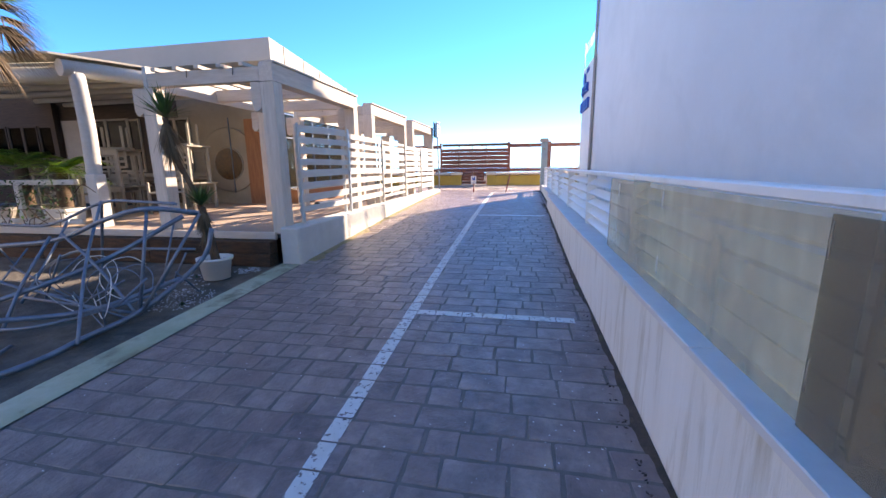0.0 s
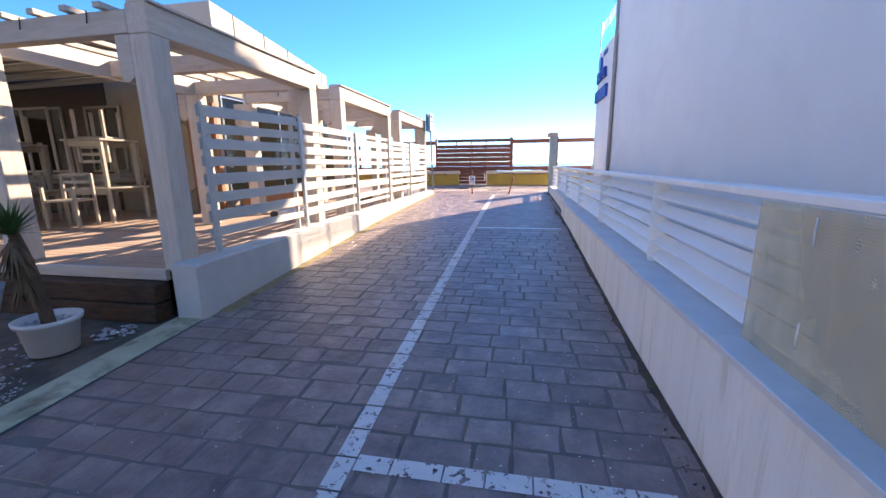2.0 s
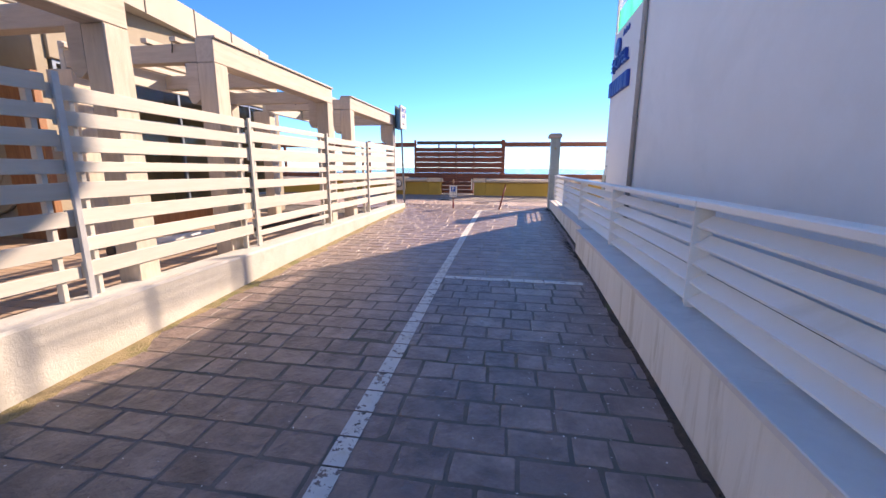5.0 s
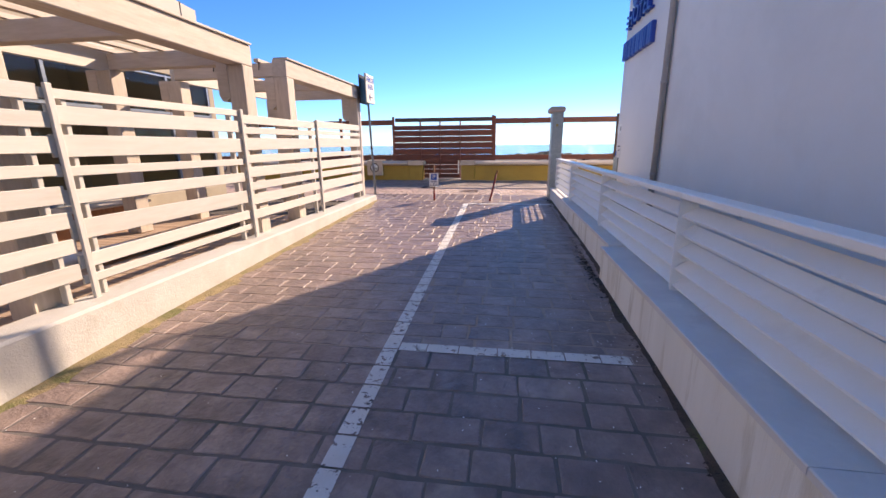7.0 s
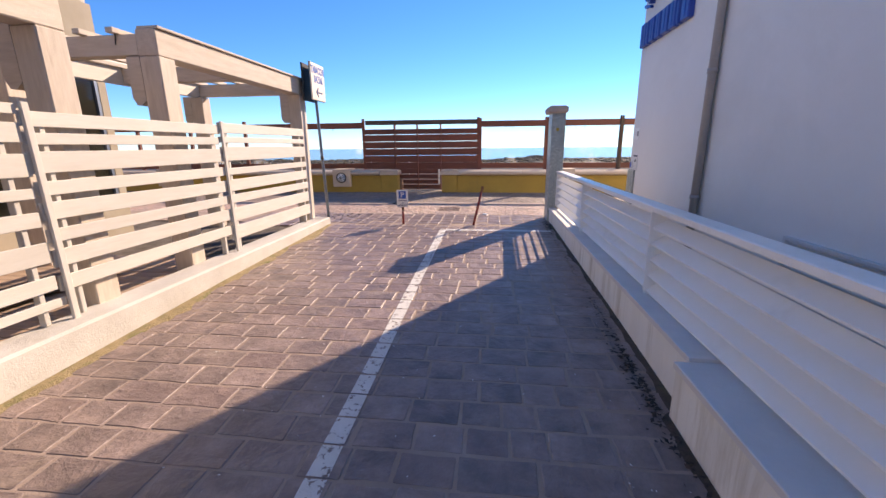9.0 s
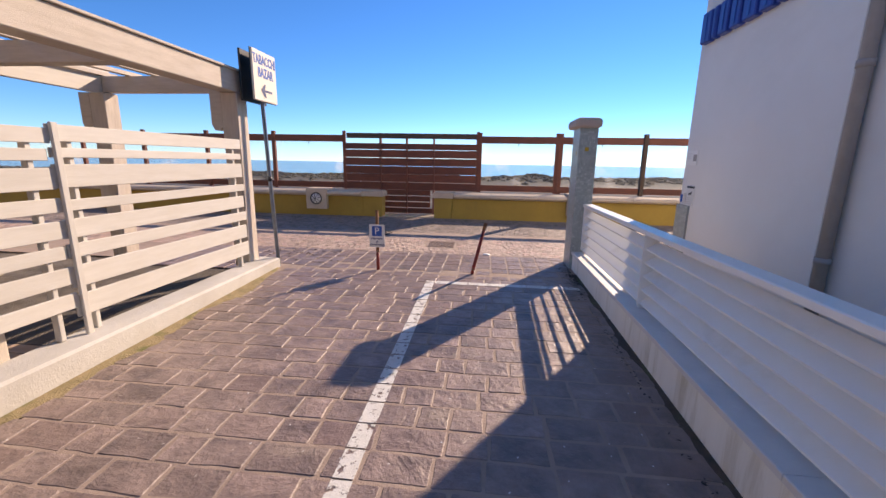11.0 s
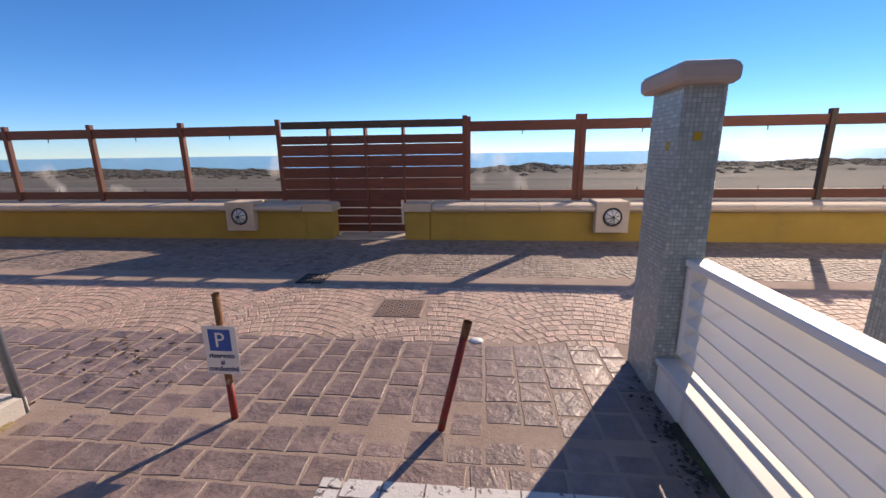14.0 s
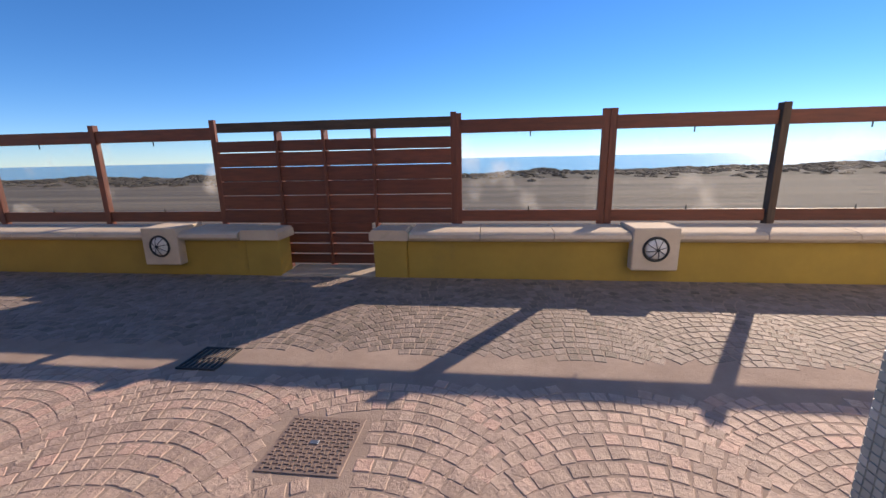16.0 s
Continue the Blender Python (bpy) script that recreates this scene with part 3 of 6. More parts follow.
def parapet(y0, y1, top):
    w = skewed("wall_parapet", [(0, -1.0, 1), (0, top - 0.035, 1), (1.34, top - 0.035, 0), (1.34, -1.0, 0)], y0, y1, base_x(y0), base_x(y1 - 0.001), WALLP)
    tagged(w, "low rendered wall with rusty and mossy streaks", "wall", kind="structure")
    n = max(1, round((y1 - y0) / 1.35))
    for i in range(n):
        a, b = y0 + (y1 - y0) * i / n + 0.002, y0 + (y1 - y0) * (i + 1) / n - 0.002
        skewed("coping_slab", [(0, top - 0.033, 1), (0, top - 0.004, 1), (0.004, top, 1), (1.36, top, 0), (1.36, top - 0.033, 0)], a, b, edge_x(a), edge_x(b), COPE, w)
    return w


parapet(-12, -1.4, 0.755)
for y0, y1 in ((-1.398, 1.3), (1.302, 2.4), (2.402, 4.8), (4.802, 10.378)):
    parapet(y0, y1, 0.755)
parapet(10.385, 15.715, 0.772)

# ---- hotel ----
def wall_obj(name, x0, x1, y0, y1, z0, z1, mat, label):
    return tagged(box(name, x0, x1, y0, y1, z0, z1, mat, None, 0.01), label, "wall", kind="structure")


hotel = wall_obj("wall_hotel", 2.42, 16, -14, 13.60, -0.8, 13.5, PLASTER, "tall plain pale grey plastered side wall of the hotel")
tower = wall_obj("wall_hotel_front", 2.35, 16, 13.603, 15.93, 0.2, 4.82, PLASTER, "plastered front bay of the hotel below a roof terrace")
col_ = wall_obj("wall_hotel_pier", 2.35, 2.39, 15.82, 15.93, 4.823, 5.75, PLASTER, "short plastered corner pier of the roof terrace")
# Unseen fin, its outline fitted to throw the rounded shadow edge onto the fence.
shadow_fin = [(13.603, 6.25), (14.87, 6.50), (15.11, 6.69), (15.45, 6.90), (15.70, 7.10), (15.78, 7.31), (15.78, 7.76), (15.5, 8.05), (14.8, 8.38), (13.603, 8.5)]
tagged(prism("wall_hotel_balcony", shadow_fin, "x", 3.0, 3.14, PLASTER), "rounded plastered fin added out of view to cast the curved shadow edge on the fence", "wall", kind="structure")
pp = thing("drainpipe", (2.37, 13.75, 0.3), "grey downpipe in the corner between the two hotel walls", "drainpipe")
tube("pipe", [(2.36, 13.54, 0.2), (2.36, 13.54, 9.0)], 0.045, PIPE, pp, 12)
for z in (1.2, 2.6, 4.0, 5.6, 7.2):
    tube("bracket", [(2.36, 13.54, z), (2.36, 13.54, z + 0.05)], 0.054, PIPE, pp, 12)
tr = thing("terrace_railing", (2.4, 14.7, 4.82), "white steel terrace railing with green glass infill", "railing")
gp_ = box("panel", 2.38, 2.392, 13.9, 15.78, 4.86, 5.32, GREENG, tr, 0.002, "green glass panel")
gp_.visible_shadow = False
for z in (5.38, 5.46, 5.54, 5.62):
    tube("rail", [(2.385, 13.85, z), (2.385, 15.79, z)], 0.011, LOUV, tr, 8)
for y in (13.87, 14.75, 15.76):
    box("post", 2.393, 2.42, y - 0.015, y + 0.015, 4.82, 5.63, LOUV, tr, 0.002)
hs = thing("hotel_lettering", (2.33, 14.8, 3.3), "raised blue letters and blocks of the hotel sign", "sign")
FACE = Matrix(((0, 0, -1, 0), (-1, 0, 0, 0), (0, 1, 0, 0), (0, 0, 0, 1)))
text("letters", "HOTEL", 0.40, BLUE, hs, Matrix.Translation((2.30, 14.95, 4.03)) @ FACE @ Matrix.Diagonal((1.0, 1, 1, 1)), 0.04, label="blue raised letters")
yy = 15.83
for i, w in enumerate((0.23, 0.10, 0.2, 0.2, 0.24, 0.22, 0.1, 0.24)):
    box("letter_block", 2.27, 2.352, yy - w + 0.015, yy - 0.015, 3.34, 3.68, BLUE, hs, 0.012)
    box("letter_face", 2.262, 2.2695, yy - w / 2 - 0.022, yy - w / 2 + 0.022, 3.37, 3.65, WHITE if i < 0 else BLUEL, hs, 0.002)
    yy -= w + 0.022
for k in range(3):
    prism("wave", [(y_, 3.92 + 0.1 * k + 0.03 * math.sin(12 * y_) + s * 0.02) for s, r_ in ((-1, 1), (1, -1)) for y_ in list(np.linspace(15.6, 15.85, 8))[::r_]], "x", 2.30, 2.352, BLUEL, hs, "blue wave bar")
lathe("emblem", [(0.20, 0), (0.20, 0.05), (0.17, 0.06)], BLUE, hs, Matrix.Translation((2.35, 15.35, 4.42)) @ Matrix.Rotation(radians(-90), 4, "Y"), 24, "round blue emblem")
for k in range(3):
    star = [(14.95 - 0.2 * k + (0.075 if j % 2 == 0 else 0.03) * math.cos(math.pi / 2 + j * math.pi / 5), 4.62 + (0.075 if j % 2 == 0 else 0.03) * math.sin(math.pi / 2 + j * math.pi / 5)) for j in range(10)]
    prism("star", star, "x", 2.32, 2.352, BLUE, hs, "small dark star")
vt = thing("wall_vent", (2.41, 11.5, 0.93), "long grey louvred vent in the hotel wall", "vent")
for a in ((10.98, 12.02, 0.78, 0.81), (10.98, 12.02, 1.05, 1.08), (10.98, 11.01, 0.81, 1.05), (11.99, 12.02, 0.81, 1.05)):
    box("frame", 2.385, 2.42, *a, COPE, vt, 0.002)
for k in range(6):
    beam("slat", (2.403, 11.01, 0.83 + 0.04 * k), (2.403, 11.99, 0.83 + 0.04 * k), 0.028, 0.006, COPE, vt, 0.001, radians(35))
# mosaic plinth and notices on the hotel corner
nt_ = thing("notice_plate", (2.34, 15.76, 1.93), "small transparent notice plate with a square code patch", "notice")
box("plate", 2.340, 2.349, 15.62, 15.90, 1.93, 2.11, LOUV, nt_, 0.002)
box("patch", 2.337, 2.3395, 15.63, 15.71, 1.98, 2.06, PIPE, nt_, 0.001)
for k in range(3):
    box("print", 2.337, 2.3395, 15.75, 15.88, 2.07 - 0.03 * k, 2.078 - 0.03 * k, COPE, nt_, 0.001)
nt2 = thing("camera_notice", (2.34, 15.70, 1.43), "paper notice with a black camera symbol and lines of print", "notice")
box("paper", 2.340, 2.349, 15.575, 15.76, 1.43, 1.645, WHITE, nt2, 0.002)
box("heading", 2.337, 2.3395, 15.575, 15.76, 1.65, 1.675, BLACK, nt2, 0.001)
beam("camera_symbol", (2.338, 15.63, 1.60), (2.338, 15.70, 1.57), 0.003, 0.026, BLACK, nt2, 0.001)
beam("camera_arm", (2.338, 15.63, 1.56), (2.338, 15.66, 1.585), 0.003, 0.008, BLACK, nt2, 0.001)
for k in range(4):
    box("print", 2.337, 2.3395, 15.60, 15.735, 1.455 + 0.024 * k, 1.463 + 0.024 * k, COPE, nt2, 0.001)
box("tape", 2.345, 2.3498, 15.87, 15.93, 1.46, 1.56, BLUEL, thing("blue_tape", (2.33, 15.9, 1.45), "strip of blue tape on the hotel corner", "tape"), 0.001)
box("paper", 2.344, 2.3498, 15.78, 15.85, 1.44, 1.58, COPE, thing("torn_notice", (2.34, 15.8, 1.44), "grey torn paper strip on the hotel corner", "paper"), 0.001)


def mosaic(name, corner, du, dv, nu, nv, parent, size=0.0225, gap=0.0025, skip=lambda u, v: False):
    """Small square tiles on a face: corner, unit vectors, counts."""
    corner, du, dv = Vector(corner), Vector(du), Vector(dv)
    nn = du.cross(dv)
    vs, fs = [], []
    p = size + gap
    for i in range(nu):
        for j in range(nv):
            if skip(i, j):
                continue
            o = corner + du * (i * p) + dv * (j * p)
            k = len(vs)
            q = [o, o + du * size, o + du * size + dv * size, o + dv * size]
            c = (q[0] + q[2]) / 2
            for v in q:
                vs.append(tuple(v))
            t = Vector([random.uniform(-0.0004, 0.0004) for _ in range(3)])
            for v in q:
                vs.append(tuple(v + nn * 0.003 + (c - v) * 0.08 + t))
            fs.append([k + 4, k + 5, k + 6, k + 7])
            for e in range(4):
                fs.append([k + e, k + (e + 1) % 4, k + 4 + (e + 1) % 4, k + 4 + e])
    me = bpy.data.meshes.new(name)
    me.from_pydata(vs, [], fs)
    ob = obj(name, me, TILE, parent)
    return tagged(ob, "grey-green glass mosaic tiles", kind="stuff")


hm = thing("mosaic_plinth", (2.33, 15.7, 0.5), "grey-green mosaic tiled foot of the hotel corner", "tiled plinth")
box("backing", 2.325, 2.3495, 15.65, 15.955, 0.45, 1.43, TILEG, hm, 0.002)
mosaic("tiles", (2.325, 15.95, 0.5), (0, -1, 0), (0, 0, 1), 12, 37, hm)

# ---- mosaic gate pillar ----
PX0, PX1, PY0, PY1, PT = 0.945, 1.173, 15.72, 16.12, 2.370
pil = thing("gate_pillar", (1.05, 15.85, 0.53), "square pillar covered in grey-green glass mosaic with a rounded buff cap", "pillar")
box("core", PX0 + 0.003, PX1 - 0.003, PY0 + 0.003, PY1 - 0.003, 0.45, PT, TILEG, pil, 0.003)
nzt = 74
mosaic("tiles_near", (PX0 + 0.003, PY0 + 0.003, 0.535), (1, 0, 0), (0, 0, 1), 9, nzt, pil, skip=lambda u, v: u in (3, 4) and v in (62, 63))
mosaic("tiles_side", (PX0 + 0.003, PY1 - 0.003, 0.535), (0, -1, 0), (0, 0, 1), 16, nzt, pil, skip=lambda u, v: u in (10, 11) and v in (60, 61))
mosaic("tiles_far", (PX1 - 0.003, PY1 - 0.003, 0.535), (-1, 0, 0), (0, 0, 1), 9, nzt, pil)
mosaic("tiles_right", (PX1 - 0.003, PY0 + 0.003, 0.535), (0, 1, 0), (0, 0, 1), 16, nzt, pil)
box("gold_tile", PX0 + 0.079, PX0 + 0.125, PY0 - 0.001, PY0 + 0.0028, 0.535 + 62 * 0.025, 0.535 + 62 * 0.025 + 0.047, GOLD, pil, 0.001, "gold mosaic tiles")
box("gold_tile", PX0 - 0.001, PX0 + 0.0028, PY1 - 0.30, PY1 - 0.253, 0.535 + 60 * 0.025, 0.535 + 60 * 0.025 + 0.047, GOLD, pil, 0.001, "gold mosaic tiles")
capme = prism("cap", [(PX0 - 0.03 + 0.06 * (1 - math.cos(a)) * 0 + dx, PT + dz) for dx, dz in [(-0.04, 0.045), (-0.035, 0.02), (-0.01, 0.003), (0.26, 0.003), (0.285, 0.02), (0.29, 0.045), (0.29, 0.085), (0.27, 0.11), (0.24, 0.122), (0.01, 0.122), (-0.02, 0.11), (-0.04, 0.085)] for a in (0,)], "y", PY0 - 0.07, PY1 + 0.07, CAPST, pil, "buff cast cap with rounded edges")
bv_ = capme.modifiers.new("round", "BEVEL")
bv_.width, bv_.segments, bv_.limit_method, bv_.angle_limit = 0.035, 3, "ANGLE", radians(50)

# ---- louvred railing on the parapet ----


def railing_bay(y0, y1, k):
    zb = 0.755 if y1 < 11.4 else 0.772
    rb = thing("louvred_railing", (1.13, (y0 + y1) / 2, zb), "white powder-coated railing bay with tilted louvre blades on the parapet", "railing", "louvred railing bays")
    prism("post", [(1.062, zb + 0.03), (1.07, zb), (1.175, zb), (1.175, 1.371), (1.062, 1.371)], "y", y0, y0 + 0.014, LOUV, rb)
    prism("foot", [(1.092, zb - 0.002), (1.175, zb - 0.002), (1.175, zb + 0.008), (1.092, zb + 0.008)], "y", y0 - 0.005, y0 + 0.07, LOUV, rb)
    tube("bolt", [(1.14, y0 + 0.045, zb + 0.008), (1.14, y0 + 0.045, zb + 0.02)], 0.008, DARKIRON, rb, 6)
    box("top_rail", 1.062, 1.188, y0 + 0.002, y1 - 0.002, 1.372, 1.414, LOUV, rb, 0.006)
    if k == 9:
        box("end_plate", 1.072, 1.188, y1 - 0.055, y1 - 0.003, zb + 0.03, 1.371, LOUV, rb, 0.012)
        y1 -= 0.056
    for z in np.linspace(zb + 0.035, 1.254, 5):
        blade_ = [(1.080, z + 0.012), (1.081, z), (1.089, z - 0.005), (1.097, z), (1.168, z + 0.056), (1.170, z + 0.064), (1.162, z + 0.069), (1.152, z + 0.062)]
        prism("blade", blade_, "y", y0 + 0.014, y1 - 0.002, LOUV, rb)
    return rb


edges = [-5.8, -3.65, -1.5, 0.65, 2.8, 4.97, 7.12, 9.17, 11.34, 13.56, 15.712]
for k in range(len(edges) - 1):
    railing_bay(edges[k], edges[k + 1], k)
# screws in the top rail
for k, (y0, y1) in enumerate(((0.68, 3.50), (-2.2, 0.80))):
    pc = thing("polycarbonate_sheet", (1.02, (y0 + y1) / 2, 0.77), ("pale grubby ribbed polycarbonate sheet tied over the louvred railing", "brown grimy ribbed polycarbonate sheet tied over the railing")[k], "screen", "sheets on the railing")
    x = 1.048 - 0.012 * k
    box("sheet", x, x + 0.006, y0, y1, 0.758, 1.370 - 0.012 * k, (POLY, POLYD)[k], pc, 0.001)
    for y in (y0 + 0.12, y1 - 0.35, (y0 + y1) / 2):
        for z in (0.86, 1.24):
            tube("cable_tie", [(x - 0.004, y, z), (x - 0.006, y, z + 0.05), (x - 0.004, y, z + 0.10)], 0.003, WHITE, pc, 6)

# ---- slatted fence on the kerb wall ----


def fx(y):
    return cx(y) - 0.165


fence_ys = [4.97, 6.75, 8.72, 10.72, 12.67, 14.80]
# bottom and top of each board at the near and the far end, panel by panel
BOARDS = (
    ((0.86, 0.94, 0.83, 0.915), (1.00, 1.115, 1.005, 1.11), (1.185, 1.283, 1.19, 1.295), (1.35, 1.467, 1.375, 1.48), (1.541, 1.625, 1.535, 1.635), (1.697, 1.79, 1.708, 1.82), (1.842, 1.926, 1.878, 1.98), (1.996, 2.088, 2.045, 2.16)),
    ((0.83, 0.94, 0.835, 0.945), (1.01, 1.11, 1.02, 1.12), (1.19, 1.305, 1.195, 1.30), (1.37, 1.487, 1.36, 1.475), (1.552, 1.62, 1.54, 1.62), (1.681, 1.79, 1.69, 1.79), (1.846, 1.95, 1.85, 1.94), (2.01, 2.105, 2.01, 2.11)),
    ((0.79, 0.85, 0.78, 0.84), (0.90, 1.00, 0.905, 1.002), (1.095, 1.25, 1.10, 1.223), (1.345, 1.45, 1.338, 1.43), (1.537, 1.60, 1.518, 1.589), (1.666, 1.80, 1.654, 1.812), (1.87, 1.99, 1.873, 1.995), (2.03, 2.09, 2.043, 2.11)),
    ((0.88, 0.985, 0.87, 0.975), (1.05, 1.168, 1.04, 1.16), (1.22, 1.31, 1.22, 1.31), (1.371, 1.49, 1.36, 1.48), (1.53, 1.628, 1.54, 1.63), (1.677, 1.818, 1.69, 1.83), (1.86, 1.936, 1.875, 1.95), (1.972, 2.07, 1.985, 2.08)),
    ((0.80, 0.955, 0.78, 0.94), (1.01, 1.16, 0.99, 1.145), (1.22, 1.315, 1.20, 1.30), (1.355, 1.485, 1.355, 1.487), (1.54, 1.615, 1.545, 1.622), (1.70, 1.85, 1.70, 1.86), (1.895, 1.96, 1.903, 1.968), (2.007, 2.10, 2.01, 2.135)),
)
for s in range(5):
    y0, y1 = fence_ys[s], fence_ys[s + 1]
    zb = float(np.interp((y0 + y1) / 2, [4.5, 15.2], [0.70, 0.65]))
    fp = thing("slatted_fence", (fx(y0), (y0 + y1) / 2, zb), "panel of white painted boards on short battens above the kerb wall", "fence", "slatted fence panels")
    xa, xb = fx(y0), fx(y1)
    top = 2.18 if s == 1 else 2.12
    beam("post", (xa + 0.003, y0 + 0.02, zb), (xa + 0.003, y0 + 0.01, top), 0.026, 0.045, GALVP if s == 1 else WOODP, fp)
    for b0, t0, b1, t1 in BOARDS[s]:
        e0, e1 = (random.uniform(-0.03, 0.03) if s in (1, 2) else 0.0), random.uniform(-0.03, 0.01)
        beam("board", (xa - 0.022, y0 - 0.02 + e0, (b0 + t0) / 2), (xb - 0.022, y1 - 0.015 + e1, (b1 + t1) / 2), 0.022, (t0 - b0 + t1 - b1) / 2, WOODP, fp, 0.003)
    for f_ in (0.06, 0.93):
        y = y0 + (y1 - y0) * f_
        beam("batten", (fx(y) - 0.053, y, zb), (fx(y) - 0.053, y, 2.06), 0.05, 0.036, WOODP, fp)

# ---- pergolas ----


def corbel(x, y, parent, dz):
    prism("bracket", [(x - 0.10, 2.60 + dz), (x - 0.235, 2.60 + dz), (x - 0.235, 2.30), (x - 0.20, 2.235), (x - 0.15, 2.235), (x - 0.10, 2.275)], "y", y - 0.098, y + 0.098, WOODW, parent)


def pergola(y0, y1, xf, dz):
    xr, w = -4.88, 0.20
    pg = thing("pergola", ((xf + xr) / 2, (y0 + y1) / 2, 0.62), "limewashed timber pergola with thick posts, corbels and roof slats", "pergola", "pergolas along the fence")
    for y in (y0 + 0.1, y1 - 0.1):
        for x in (xf, xr):
            zfoot = 0.62 if (x < -4 and y < 12) else 0.60
            if y > 12.5:
                zfoot = gz(y) - 0.03
            beam("post", (x, y, zfoot), (x, y, 2.598 + dz), w, w, WOODW, pg, 0.008)
            corbel(x, y, pg, dz)
    for x in (xf,):
        beam("edge_beam", (x, y0, 2.715 + dz), (x, y1, 2.715 + dz), w, 0.23, WOODW, pg, 0.008)
        beam("edge_lath", (x + 0.02, y0 + 0.01, 2.843 + dz), (x + 0.02, y1 - 0.01, 2.843 + dz), w + 0.01, 0.022, WOODW, pg, 0.003)
    beam("back_board", (xr, y0, 2.735 + dz), (xr, y1, 2.735 + dz), 0.06, 0.29, WOODP, pg, 0.006)
    for f_ in (0.0, 0.5, 1.0):
        y = y0 + 0.07 + (y1 - y0 - 0.14) * f_
        beam("cross_beam", (xf - w / 2, y, 2.70 + dz), (xr + 0.03, y, 2.70 + dz), 0.13, 0.18, WOODW, pg, 0.006)
    n = 5
    for k in range(n):
        x = xf - 0.30 - k * 0.335
        beam("slat", (x, y0 - 0.06, 2.817 + dz), (x, y1 + 0.06, 2.817 + dz), 0.07, 0.045, WOODW, pg, 0.003)
    for k, x in enumerate((-3.5, -4.2)):
        tube("hook", smoothed([(x, y0 + 0.0, 2.80 + dz), (x + 0.01, y0 - 0.012, 2.76 + dz), (x, y0 - 0.012, 2.70 + dz)]), 0.006, DARKIRON, pg, 6)
    return pg


pergola(4.62, 7.38, -3.03, 0.0)
pergola(8.42, 11.18, -3.14, 0.03)
pergola(12.07, 15.06, -3.20, 0.06)

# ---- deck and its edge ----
# Near-black slab: the shade below and between the planks is in its colour.
deck = tagged(box("floor_deck", -12, -2.925, 4.62, 12.6, 0.54, 0.59, DARKSLAB, None, 0.002), "raised deck under the pergolas", "deck", kind="structure")
for k in range(66):
    y = 4.625 + 0.12 * k
    beam("plank", (-9.6, y + 0.057, 0.604), (-2.935, y + 0.057, 0.604), 0.113, 0.026, DECK, deck, 0.003)
sl = thing("sleeper_step", (-4.6, 4.5, 0.18), "dark railway sleepers stacked as the edge of the deck", "sleepers")
for i in range(3):
    for j in range(2):
        x0 = -3.08 - i * 1.95
        box("sleeper", x0 - 1.94, x0, 4.40 + 0.02 * j, 4.60, 0.17 + 0.175 * j, 0.34 + 0.175 * j, SLEEP, sl, 0.01)
box("edge_board", -9.5, -3.07, 4.56, 4.612, 0.525, 0.625, WOODW, thing("deck_edge_board", (-6, 4.59, 0.5), "whitewashed board along the deck edge", "board"), 0.004)

# ---- unseen pale walls added to close the place and bounce sunlight ----
wall_obj("wall_neighbour_house", -26, -6, -27, -17, -1.2, 10.5, ROOFW, "plain pale wall added out of view behind the walk to bounce sunlight")
wall_obj("wall_neighbour_block", -36, -26.01, -17, 6, -1.2, 9.0, ROOFW, "plain pale wall added out of view on the left to bounce sunlight")

# ---- restaurant building ----
wall_obj("wall_terrace_back", -19, -8.5, 8.94, 9.10, 0.59, 3.9, WOODG, "dark brown boarded back wall of the terrace")
# Added beyond the view: closes the open left side against sky light.
wall_obj("wall_terrace_side", -18.2, -18.0, 3.0, 8.93, 0.3, 3.4, WOODG, "dark wall added out of view to keep sky light off the terrace")
wall_obj("wall_restaurant_front", -8.495, -5.95, 8.95, 9.10, 0.59, 3.9, WARMW, "warm rendered front wall of the restaurant")
wall_obj("wall_restaurant_plinth", -6.05, -5.90, 9.103, 14.2, 0.45, 0.95, WARMW, "low rendered wall under the restaurant windows")
wall_obj("wall_restaurant_over", -6.05, -5.92, 9.103, 14.2, 2.95, 3.9, WARMW, "rendered band above the restaurant windows")
wall_obj("wall_restaurant_end", -16, -5.95, 14.203, 14.35, 0.4, 3.9, WARMW, "end wall of the restaurant")
wall_obj("wall_restaurant_inner", -9.2, -9.1, 9.103, 14.2, 0.5, 3.9, WARMW, "inner wall of the restaurant")
rv = [(-16, 8.44), (-5.38, 8.44), (-6.28, 14.6), (-16, 14.6)]
roof = prism("roof", rv, "z", 3.90, 4.37, ROOFW)
tagged(roof, "flat roof slab with a deep white fascia", "roof", kind="structure")
for k in range(5):
    t = 0.12 + k * 0.2
    x, y = -5.38 - 0.9 * t, 8.44 + 6.16 * t
    box("seam", x - 0.012, x + 0.012, y - 0.008, y + 0.008, 3.90, 4.385, DARKIRON, roof, 0.001)
wf = thing("window_wall", (-5.97, 11.6, 0.95), "run of aluminium framed restaurant windows", "window")
for i in range(6):
    y = 9.15 + i * 1.0
    box("mullion", -6.01, -5.95, y, y + 0.05, 0.95, 2.95, GALV, wf, 0.003)
    if i < 5:
        box("pane", -5.985, -5.979, y + 0.05, y + 1.0, 0.98, 2.28, PANE, wf, 0.001)
        box("pane", -5.985, -5.979, y + 0.05, y + 1.0, 2.33, 2.93, PANE, wf, 0.001)
for z in (0.95, 2.28, 2.90):
    box("rail", -6.005, -5.955, 9.15, 14.2, z, z + 0.045, GALV, wf, 0.003)
fs_ = thing("fire_notice", (-5.94, 13.3, 1.8), "small yellow notice with a black symbol on a window", "notice")
